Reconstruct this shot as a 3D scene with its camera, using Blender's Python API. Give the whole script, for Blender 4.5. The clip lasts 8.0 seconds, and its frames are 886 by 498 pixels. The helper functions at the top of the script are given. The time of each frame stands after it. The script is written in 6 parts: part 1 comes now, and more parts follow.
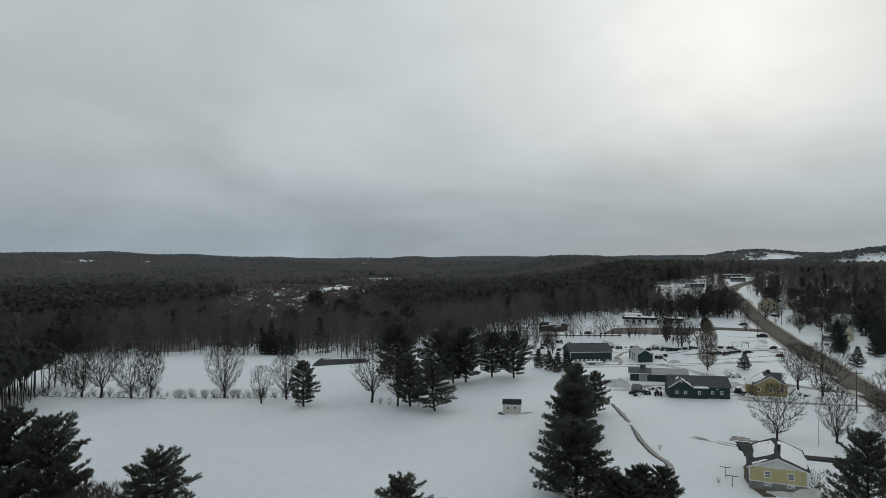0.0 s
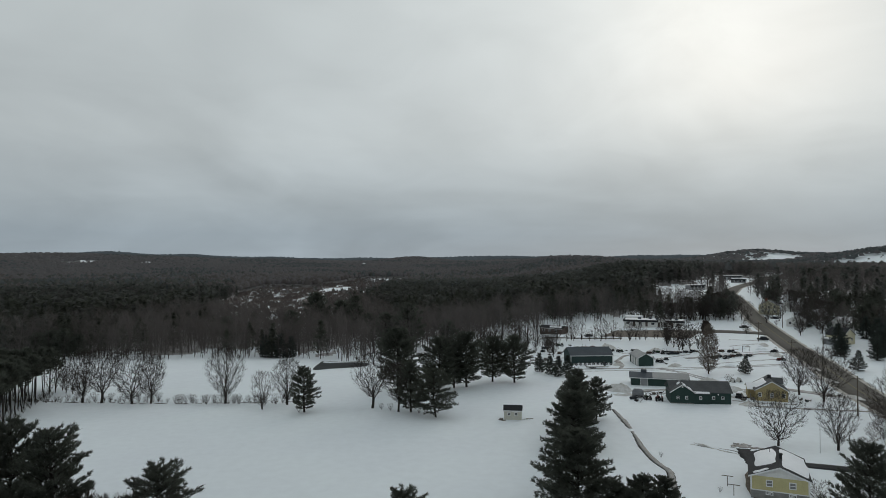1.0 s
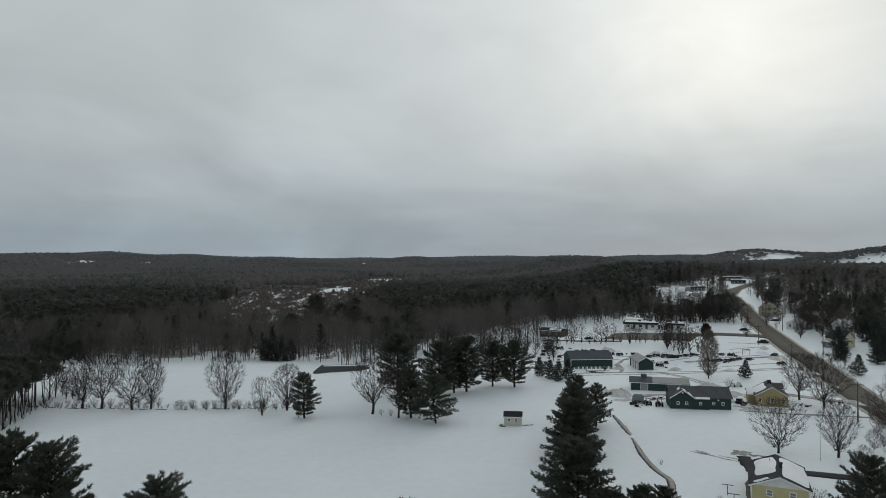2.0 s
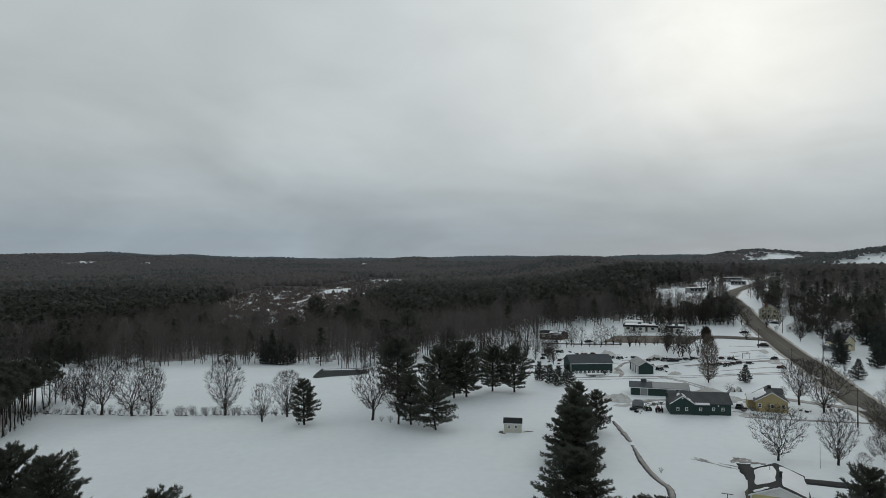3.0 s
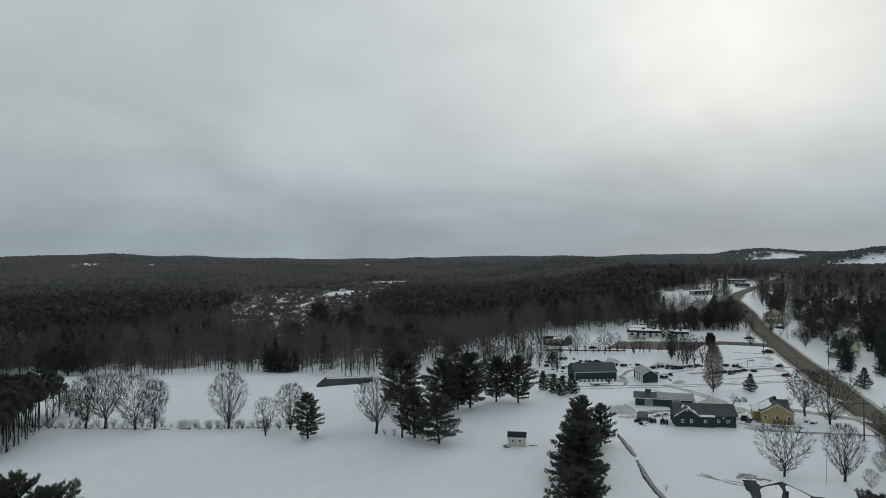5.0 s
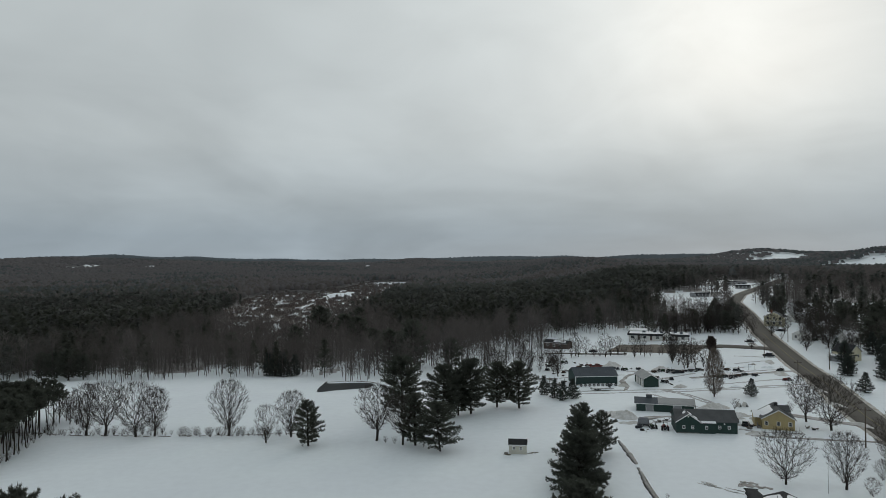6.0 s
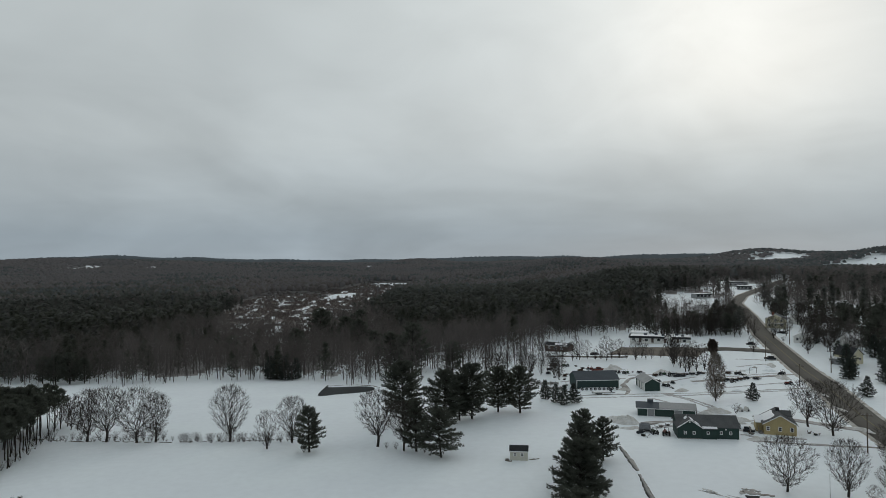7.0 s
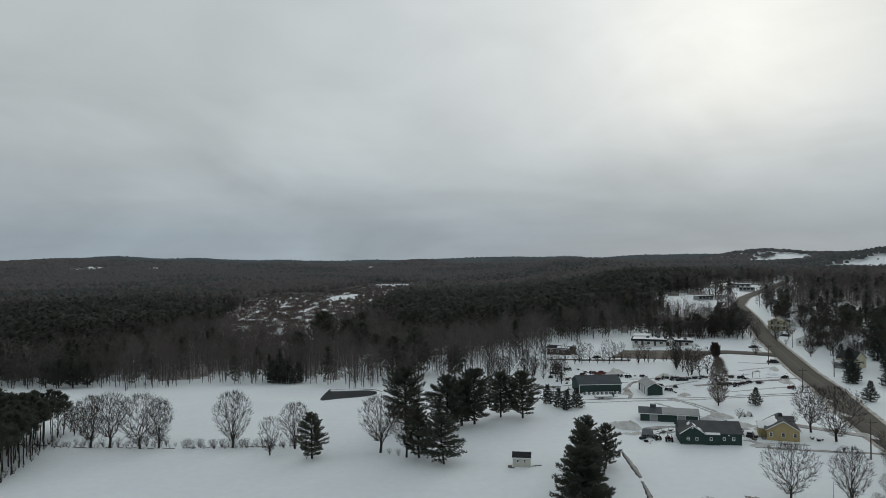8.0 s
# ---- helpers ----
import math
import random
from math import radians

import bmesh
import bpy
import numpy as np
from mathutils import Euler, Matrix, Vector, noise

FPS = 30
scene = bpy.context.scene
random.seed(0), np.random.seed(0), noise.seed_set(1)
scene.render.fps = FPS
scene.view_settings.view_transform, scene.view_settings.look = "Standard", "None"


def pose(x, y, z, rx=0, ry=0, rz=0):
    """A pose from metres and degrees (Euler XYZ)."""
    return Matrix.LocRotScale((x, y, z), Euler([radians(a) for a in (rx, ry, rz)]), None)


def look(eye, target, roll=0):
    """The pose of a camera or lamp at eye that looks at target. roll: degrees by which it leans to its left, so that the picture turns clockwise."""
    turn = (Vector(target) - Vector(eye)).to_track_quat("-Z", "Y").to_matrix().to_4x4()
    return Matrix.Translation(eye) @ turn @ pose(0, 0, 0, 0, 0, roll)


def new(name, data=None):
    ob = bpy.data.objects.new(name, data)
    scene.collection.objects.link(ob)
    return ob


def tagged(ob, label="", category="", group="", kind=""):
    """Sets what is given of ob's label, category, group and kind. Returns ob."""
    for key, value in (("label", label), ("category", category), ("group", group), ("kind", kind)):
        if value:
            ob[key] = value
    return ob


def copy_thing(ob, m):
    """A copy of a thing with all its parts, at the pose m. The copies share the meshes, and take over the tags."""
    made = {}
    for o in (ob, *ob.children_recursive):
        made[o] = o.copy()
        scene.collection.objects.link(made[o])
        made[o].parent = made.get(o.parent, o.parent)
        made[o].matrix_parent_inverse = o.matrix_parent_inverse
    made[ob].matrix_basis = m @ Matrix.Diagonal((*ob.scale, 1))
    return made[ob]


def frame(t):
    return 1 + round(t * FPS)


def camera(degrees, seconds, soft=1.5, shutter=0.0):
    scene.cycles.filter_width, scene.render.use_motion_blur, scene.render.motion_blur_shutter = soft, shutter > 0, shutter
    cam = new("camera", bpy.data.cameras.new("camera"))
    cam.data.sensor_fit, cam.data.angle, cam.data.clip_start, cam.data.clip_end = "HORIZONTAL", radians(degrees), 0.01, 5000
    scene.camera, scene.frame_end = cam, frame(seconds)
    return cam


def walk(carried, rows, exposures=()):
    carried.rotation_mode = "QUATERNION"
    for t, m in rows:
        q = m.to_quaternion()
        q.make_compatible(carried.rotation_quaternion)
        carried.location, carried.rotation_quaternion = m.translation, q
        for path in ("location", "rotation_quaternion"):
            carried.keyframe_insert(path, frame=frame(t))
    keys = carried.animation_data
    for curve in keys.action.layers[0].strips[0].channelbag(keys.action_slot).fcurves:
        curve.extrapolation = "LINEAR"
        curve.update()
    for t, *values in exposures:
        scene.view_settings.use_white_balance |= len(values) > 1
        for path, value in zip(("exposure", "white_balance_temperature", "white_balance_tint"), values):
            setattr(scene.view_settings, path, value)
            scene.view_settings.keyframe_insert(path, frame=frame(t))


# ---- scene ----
cam = camera(68.0, 8.0, soft=0.76)
PATH = [
    (0.0, pose(0.00, 0.00, 32.00, 90.838, -0.000, 0.000)),
    (0.5, pose(-0.08, 0.03, 32.57, 90.842, 0.019, 0.013)),
    (1.0, pose(-0.13, 0.08, 33.18, 90.822, 0.029, 0.015)),
    (1.5, pose(-0.14, 0.11, 33.82, 90.802, 0.035, 0.013)),
    (3.0, pose(-0.08, 0.11, 35.78, 90.784, 0.114, 0.010)),
    (3.5, pose(-0.05, 0.14, 36.44, 90.774, 0.133, 0.008)),
    (4.0, pose(-0.08, 0.23, 37.08, 90.764, 0.169, 0.022)),
    (4.5, pose(-0.09, 0.37, 37.76, 90.770, 0.229, 0.205)),
    (6.0, pose(-0.09, 0.65, 39.78, 90.804, 0.440, 0.306)),
    (6.5, pose(-0.04, 0.70, 40.39, 90.814, 0.488, 0.364)),
    (7.0, pose(0.01, 0.75, 40.98, 90.807, 0.529, 0.411)),
    (7.5, pose(-0.02, 0.76, 41.61, 90.815, 0.548, 0.472)),
    (8.0, pose(-0.10, 0.69, 42.20, 90.838, 0.587, 0.574)),
]
walk(cam, PATH)

# ---- sky, sun and exposure ----
SUN_AZ, SUN_EL = radians(25), radians(19)      # azimuth measured from +y towards +x
sun_dir = Vector((math.sin(SUN_AZ) * math.cos(SUN_EL), math.cos(SUN_AZ) * math.cos(SUN_EL), math.sin(SUN_EL)))


def make_world():
    world = bpy.data.worlds.new("overcast_sky")
    scene.world = world
    world.use_nodes = True
    nt = world.node_tree
    nt.nodes.clear()
    N, L = nt.nodes.new, nt.links.new

    def mth(op, a, b=None, c=None):
        n = N("ShaderNodeMath")
        n.operation = op
        for i, v in enumerate((a, b, c)):
            if v is None:
                continue
            if isinstance(v, (int, float)):
                n.inputs[i].default_value = v
            else:
                L(v, n.inputs[i])
        return n.outputs[0]

    geo = N("ShaderNodeTexCoord").outputs["Generated"]
    sep = N("ShaderNodeSeparateXYZ")
    L(geo, sep.inputs[0])
    z = sep.outputs[2]
    # flattened cloud deck coordinates: direction divided by height
    h = mth("ADD", mth("MAXIMUM", z, 0.0), 0.28)
    comb = N("ShaderNodeCombineXYZ")
    L(mth("DIVIDE", sep.outputs[0], h), comb.inputs[0])
    L(mth("DIVIDE", sep.outputs[1], h), comb.inputs[1])

    def noise_tex(scale, detail, rough, dist=0.0):
        n = N("ShaderNodeTexNoise")
        n.inputs["Scale"].default_value, n.inputs["Detail"].default_value = scale, detail
        n.inputs["Roughness"].default_value, n.inputs["Distortion"].default_value = rough, dist
        L(comb.outputs[0], n.inputs["Vector"])
        return n.outputs[0]
    big, fine = noise_tex(0.9, 3, 0.5, 0.8), noise_tex(2.6, 6, 0.55, 0.6)
    cloud = mth("ADD", mth("MULTIPLY", mth("SUBTRACT", big, 0.52), 0.60), mth("MULTIPLY", mth("SUBTRACT", fine, 0.5), 0.20))
    # brightness by elevation
    ramp = N("ShaderNodeValToRGB")
    el = ramp.color_ramp.elements
    el[0].position, el[0].color = 0.0, (0.295, 0.350, 0.393, 1)
    el[1].position, el[1].color = 1.0, (0.385, 0.415, 0.43, 1)
    for p, c in ((0.035, (0.294, 0.349, 0.392, 1)), (0.09, (0.378, 0.428, 0.456, 1)), (0.17, (0.455, 0.500, 0.515, 1)), (0.36, (0.475, 0.518, 0.527, 1)), (0.6, (0.43, 0.465, 0.478, 1))):
        e = el.new(p)
        e.color = c
    L(z, ramp.inputs[0])
    # the veiled sun
    dot = N("ShaderNodeVectorMath")
    dot.operation = "DOT_PRODUCT"
    L(geo, dot.inputs[0])
    dot.inputs[1].default_value = sun_dir
    d = mth("ARCCOSINE", mth("MINIMUM", dot.outputs["Value"], 1.0))

    def glow(width, power):
        q = mth("DIVIDE", d, radians(width))
        return mth("MULTIPLY", mth("EXPONENT", mth("MULTIPLY", mth("MULTIPLY", q, q), -1.0)), power)
    g = mth("ADD", glow(11, 0.42), glow(26, 0.50))
    fade = N("ShaderNodeMapRange")
    fade.inputs[1].default_value, fade.inputs[2].default_value = 0.04, 0.24
    fade.interpolation_type = "SMOOTHSTEP"
    L(z, fade.inputs[0])
    g = mth("MULTIPLY", g, fade.outputs[0])
    amount = mth("ADD", mth("ADD", 1.0, cloud), mth("MULTIPLY", g, mth("ADD", 1.0, mth("MULTIPLY", cloud, 1.6))))
    warm = N("ShaderNodeMix")
    warm.data_type = "RGBA"
    L(mth("MINIMUM", mth("MULTIPLY", g, 1.2), 1.0), warm.inputs[0])
    L(ramp.outputs[0], warm.inputs[6])
    warm.inputs[7].default_value = (0.50, 0.505, 0.485, 1)
    scaled = N("ShaderNodeVectorMath")
    scaled.operation = "SCALE"
    L(warm.outputs[2], scaled.inputs[0])
    L(amount, scaled.inputs[3])
    # a little of the clear sky above the cloud deck
    sky = N("ShaderNodeTexSky")
    sky.sky_type, sky.sun_disc = "NISHITA", False
    sky.sun_elevation, sky.sun_rotation = SUN_EL, SUN_AZ
    thin = N("ShaderNodeVectorMath")
    thin.operation = "SCALE"
    L(sky.outputs[0], thin.inputs[0])
    thin.inputs[3].default_value = 0.0015
    both = N("ShaderNodeVectorMath")
    both.operation = "ADD"
    L(scaled.outputs[0], both.inputs[0])
    L(thin.outputs[0], both.inputs[1])
    bg = N("ShaderNodeBackground")
    L(both.outputs[0], bg.inputs[0])
    bg.inputs[1].default_value = 1.0
    L(bg.outputs[0], N("ShaderNodeOutputWorld").inputs[0])


make_world()
sun = new("sun", bpy.data.lights.new("sun", "SUN"))
sun.data.energy, sun.data.angle, sun.data.color = 0.4, radians(25), (1.0, 0.96, 0.9)
sun.matrix_world = look((0, 0, 300), Vector((0, 0, 300)) - sun_dir)
scene.view_settings.exposure = 0.0

# ---- materials ----
def material(name, color, rough=0.8, vary=0.25, scale=1.0, fine=8.0, bump=0.0, metal=0.0, second=None, per="", spec=0.12, hue=0.0, spread=0.3):
    """Two scales of noise over a base colour, in world metres; per: 'object' or 'island' adds a random shade for each piece."""
    m = bpy.data.materials.new(name)
    m.use_nodes = True
    nt = m.node_tree
    N, L = nt.nodes.new, nt.links.new
    b = nt.nodes["Principled BSDF"]
    b.inputs["Roughness"].default_value, b.inputs["Metallic"].default_value = rough, metal
    b.inputs["Specular IOR Level"].default_value = spec
    pos = N("ShaderNodeNewGeometry")
    outs = []
    for s, det in ((scale, 3), (fine, 4)):
        n = N("ShaderNodeTexNoise")
        n.inputs["Scale"].default_value, n.inputs["Detail"].default_value = s, det
        L(pos.outputs["Position"], n.inputs["Vector"])
        outs.append(n.outputs[0])
    mix = N("ShaderNodeMix")
    mix.data_type = "RGBA"
    mr = N("ShaderNodeMapRange")
    mr.inputs[1].default_value, mr.inputs[2].default_value = 0.32, 0.68
    L(outs[0], mr.inputs[0])
    L(mr.outputs[0], mix.inputs[0])
    c2 = second or tuple(c * (1 - vary) for c in color)
    mix.inputs[6].default_value, mix.inputs[7].default_value = (*color, 1), (*c2, 1)
    hsv = N("ShaderNodeHueSaturation")
    L(mix.outputs[2], hsv.inputs["Color"])
    v = N("ShaderNodeMapRange")
    v.inputs[1].default_value, v.inputs[2].default_value = 0.25, 0.75
    v.inputs[3].default_value, v.inputs[4].default_value = 1 - vary * 0.6, 1 + vary * 0.6
    L(outs[1], v.inputs[0])
    val = v.outputs[0]
    if per:
        src = N("ShaderNodeObjectInfo").outputs["Random"] if per == "object" else pos.outputs["Random Per Island"]
        r = N("ShaderNodeMapRange")
        r.inputs[3].default_value, r.inputs[4].default_value = 1 - spread, 1 + spread
        L(src, r.inputs[0])
        mu = N("ShaderNodeMath")
        mu.operation = "MULTIPLY"
        L(val, mu.inputs[0])
        L(r.outputs[0], mu.inputs[1])
        val = mu.outputs[0]
        if hue:
            rh = N("ShaderNodeMapRange")
            rh.inputs[3].default_value, rh.inputs[4].default_value = 0.5 - hue, 0.5 + hue
            L(src, rh.inputs[0])
            L(rh.outputs[0], hsv.inputs["Hue"])
    L(val, hsv.inputs["Value"])
    L(hsv.outputs[0], b.inputs["Base Color"])
    if bump:
        bp = N("ShaderNodeBump")
        bp.inputs["Strength"].default_value, bp.inputs["Distance"].default_value = min(1.0, bump), 0.1
        L(outs[1], bp.inputs["Height"])
        L(bp.outputs[0], b.inputs["Normal"])
    return m


SNOW = material("snow", (0.815, 0.875, 0.895), 0.7, 0.05, 0.035, 0.6, 0.15, second=(0.77, 0.82, 0.855))
# litter and old snow, with the woods' shade mixed into the colour
FOREST_FLOOR = material("litter_old_snow_and_painted_shade", (0.20, 0.183, 0.17), 0.95, 0.35, 0.06, 0.4, 0.5, second=(0.42, 0.42, 0.42))
SNOW_ROOF = material("roof_snow", (0.84, 0.86, 0.88), 0.6, 0.05, 0.4, 3.0, 0.2)
SNOW_DIRTY = material("ploughed_snow", (0.66, 0.67, 0.67), 0.8, 0.25, 0.4, 2.2, 0.8, second=(0.50, 0.49, 0.46))
PACKED = material("packed_rutted_snow", (0.50, 0.51, 0.52), 0.8, 0.3, 0.5, 2.5, 0.6, second=(0.36, 0.355, 0.345))
MUD = material("slushy_mud", (0.20, 0.185, 0.165), 0.7, 0.35, 0.5, 3.0, 0.5, second=(0.46, 0.46, 0.45))
BARE_EARTH = material("bare_earth", (0.10, 0.084, 0.066), 0.9, 0.35, 0.6, 3.5, 0.5, second=(0.17, 0.15, 0.12))
WET_SOIL = material("dark_wet_soil", (0.052, 0.046, 0.040), 0.8, 0.3, 0.8, 4.0, 0.4)
ASPHALT = material("salted_asphalt", (0.112, 0.104, 0.090), 0.85, 0.18, 0.12, 2.5, 0.1, second=(0.092, 0.087, 0.077))
GRAVEL = material("damp_brown_gravel", (0.185, 0.162, 0.138), 0.9, 0.25, 0.3, 3.0, 0.3, second=(0.145, 0.128, 0.11))
ASPHALT_DARK = material("wet_asphalt", (0.045, 0.046, 0.048), 0.9, 0.25, 0.3, 3.0, 0.1)
SHOULDER = material("sandy_slush", (0.36, 0.335, 0.29), 0.9, 0.3, 0.35, 2.0, 0.5, second=(0.58, 0.57, 0.54))
LINE_PAINT = material("worn_line_paint", (0.20, 0.18, 0.11), 0.8, 0.3, 1.0, 5.0)
# pond water: near-black base colour stands in for the mirrored dark trees
WATER = material("pond_water_painted_reflection", (0.028, 0.033, 0.036), 0.5, 0.3, 0.15, 1.5, 0.05, spec=0.06)
ICE = material("grey_brook_water", (0.17, 0.178, 0.176), 0.5, 0.4, 0.7, 3.0, 0.3, second=(0.085, 0.088, 0.086), spec=0.12)
NEEDLES = material("pine_needles", (0.118, 0.128, 0.106), 0.75, 0.35, 0.4, 3.0, per="island", hue=0.02, spec=0.15)
NEEDLES_SPRUCE = material("spruce_needles", (0.074, 0.088, 0.078), 0.8, 0.35, 0.5, 3.0, per="island", hue=0.015, spec=0.15)
BARK = material("grey_brown_bark", (0.054, 0.048, 0.043), 0.95, 0.35, 1.5, 9.0, 0.5)
TWIG = material("bare_twigs", (0.062, 0.054, 0.049), 0.95, 0.3, 0.6, 4.0, per="island")
TWIG_PALE = material("pale_larch_twigs", (0.17, 0.142, 0.12), 0.95, 0.3, 0.6, 4.0, per="island")
TWIG_RED = material("brown_brush_twigs", (0.085, 0.067, 0.059), 0.95, 0.3, 0.6, 4.0, per="island")
def sparse(m, share):
    """Lets part of the light pass through loose needles and twigs."""
    nt = m.node_tree
    b, out = nt.nodes["Principled BSDF"], nt.nodes["Material Output"]
    thin, mix = nt.nodes.new("ShaderNodeBsdfTranslucent"), nt.nodes.new("ShaderNodeMixShader")
    nt.links.new(b.inputs["Base Color"].links[0].from_socket, thin.inputs[0])
    mix.inputs[0].default_value = share
    nt.links.new(b.outputs[0], mix.inputs[1])
    nt.links.new(thin.outputs[0], mix.inputs[2])
    nt.links.new(mix.outputs[0], out.inputs[0])
    return m


for m in (NEEDLES, NEEDLES_SPRUCE):
    sparse(m, 0.4)
# three shades for each wood; the paler two carry distance haze in their colour
WOODS_BARE = sparse(material("dark_leafless_woods", (0.120, 0.106, 0.100), 0.95, 0.2, 0.02, 0.3, per="island", second=(0.100, 0.092, 0.089), spread=0.08), 0.4)
WOODS_GREY = sparse(material("half_hazed_leafless_woods", (0.158, 0.143, 0.137), 0.95, 0.2, 0.006, 0.3, per="island", second=(0.112, 0.103, 0.099), spread=0.06), 0.4)
WOODS_BARE_HAZE = sparse(material("haze_pale_leafless_woods", (0.166, 0.156, 0.155), 0.95, 0.15, 0.004, 0.05, per="island", second=(0.148, 0.145, 0.148), spread=0.06), 0.3)
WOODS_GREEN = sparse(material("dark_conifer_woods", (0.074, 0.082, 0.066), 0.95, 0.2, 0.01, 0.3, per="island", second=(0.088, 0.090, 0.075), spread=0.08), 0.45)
WOODS_DUSKY = sparse(material("half_hazed_conifers", (0.098, 0.106, 0.096), 0.95, 0.2, 0.008, 0.3, per="island", second=(0.112, 0.115, 0.104), spread=0.06), 0.4)
WOODS_GREEN_HAZE = sparse(material("haze_pale_conifers", (0.122, 0.134, 0.135), 0.95, 0.2, 0.004, 0.05, per="island", second=(0.104, 0.115, 0.117), spread=0.06), 0.3)
MARSH_BRUSH = sparse(material("grey_brown_marsh_brush", (0.135, 0.111, 0.102), 0.95, 0.25, 0.02, 0.3, per="island", second=(0.115, 0.102, 0.097), spread=0.15), 0.4)
# snow and brush under far woods, greyed to stand in for haze
HILL_FLOOR = material("hazed_snow_and_brush", (0.30, 0.30, 0.30), 0.95, 0.3, 0.01, 0.06, second=(0.20, 0.195, 0.19))
MARSH = material("marsh_reeds_in_snow", (0.15, 0.122, 0.108), 0.9, 0.5, 0.05, 0.2, 0.4, second=(0.30, 0.285, 0.275))
# base colour lightened and blued to carry the distance haze
FAR_RIDGE = material("haze_blue_ridge", (0.135, 0.155, 0.168), 1.0, 0.15, 0.004, 0.02)


def siding(name, color, board=0.13, vary=0.12, vertical=False):
    """Painted boards: fine shadow lines as relief over a weathered paint."""
    m = material(name, color, 0.7, vary, 0.7, 5.0, 0.0)
    nt = m.node_tree
    N, L = nt.nodes.new, nt.links.new
    co = N("ShaderNodeTexCoord")
    sep = N("ShaderNodeSeparateXYZ")
    L(co.outputs["Object"], sep.inputs[0])
    w = N("ShaderNodeMath")
    w.operation = "DIVIDE"
    w.inputs[1].default_value = board
    L(sep.outputs[0 if vertical else 2], w.inputs[0])
    fr = N("ShaderNodeMath")
    fr.operation = "FRACT"
    L(w.outputs[0], fr.inputs[0])
    bp = N("ShaderNodeBump")
    bp.inputs["Strength"].default_value, bp.inputs["Distance"].default_value = 0.7, 0.02
    L(fr.outputs[0], bp.inputs["Height"])
    L(bp.outputs[0], nt.nodes["Principled BSDF"].inputs["Normal"])
    return m


SIDING_YELLOW = siding("pale_yellow_siding", (0.55, 0.50, 0.27))
SIDING_OCHRE = siding("ochre_yellow_siding", (0.42, 0.345, 0.185))
SIDING_GREEN = siding("dark_green_siding", (0.037, 0.064, 0.058))
SIDING_TEAL = siding("dark_teal_siding", (0.042, 0.068, 0.066), 0.3, vertical=True)
SIDING_WHITE = siding("white_siding", (0.72, 0.72, 0.70))
SIDING_CREAM = siding("cream_siding", (0.62, 0.58, 0.42))
SIDING_IVORY = siding("ivory_siding", (0.60, 0.59, 0.52))
SIDING_GREY = siding("grey_siding", (0.30, 0.31, 0.32))
SIDING_BROWN = siding("brown_siding", (0.115, 0.09, 0.08))
BLOCK = material("grey_block_foundation", (0.27, 0.27, 0.26), 0.9, 0.2, 0.8, 4.0, 0.3)
SHINGLE = material("grey_asphalt_shingles", (0.105, 0.110, 0.113), 0.85, 0.25, 0.5, 5.0, 0.4)
SHINGLE_DARK = material("dark_shingles", (0.040, 0.042, 0.045), 0.85, 0.25, 0.5, 5.0, 0.4)
METAL_ROOF = material("blue_grey_metal_roof", (0.085, 0.10, 0.115), 0.55, 0.15, 0.3, 3.0, 0.1, metal=0.2)
METAL_ROOF_PALE = material("pale_grey_metal_roof", (0.33, 0.34, 0.34), 0.5, 0.15, 0.3, 3.0, 0.1, metal=0.2)
TRIM = material("white_trim", (0.74, 0.75, 0.75), 0.6, 0.06, 1.0, 8.0)
GLASS = material("dark_window_glass", (0.02, 0.024, 0.028), 0.08, 0.1, 1.0, 4.0, spec=0.6)
BLIND = material("grey_drawn_blind_glass", (0.22, 0.225, 0.22), 0.25, 0.15, 1.0, 4.0, spec=0.4)
BRICK_RED = material("red_brick", (0.22, 0.10, 0.075), 0.9, 0.3, 1.0, 9.0, 0.4)
WOOD_POLE = material("weathered_pole_wood", (0.13, 0.11, 0.09), 0.9, 0.3, 2.0, 12.0, 0.4)
WOOD_GREY = material("weathered_grey_wood", (0.20, 0.19, 0.175), 0.9, 0.3, 1.0, 8.0, 0.4)
STEEL = material("galvanised_steel", (0.40, 0.41, 0.42), 0.45, 0.15, 2.0, 9.0, metal=0.7)
RUBBER = material("black_rubber", (0.022, 0.022, 0.022), 0.85, 0.2, 2.0, 9.0)
PAINT_RED = material("faded_red_paint", (0.17, 0.046, 0.040), 0.5, 0.25, 1.0, 6.0)
PAINT_DARK = material("dark_vehicle_paint", (0.030, 0.034, 0.040), 0.4, 0.2, 1.0, 6.0)
PAINT_RUST = material("rusty_steel", (0.075, 0.05, 0.04), 0.9, 0.4, 1.5, 8.0, 0.3)
PAINT_GREEN = material("dark_green_machine_paint", (0.03, 0.065, 0.035), 0.5, 0.25, 1.0, 6.0)
PAINT_WHITE = material("dirty_white_paint", (0.55, 0.55, 0.53), 0.6, 0.15, 1.0, 6.0)
TARP = material("grey_tarpaulin", (0.21, 0.22, 0.235), 0.7, 0.25, 0.8, 4.0, 0.4)

# ---- the land ----
def sstep(a):
    a = min(1.0, max(0.0, a))
    return a * a * (3 - 2 * a)


def hill(x, y, cx, cy, sx, sy, h):
    return h * math.exp(-((x - cx) / sx) ** 2 - ((y - cy) / sy) ** 2)


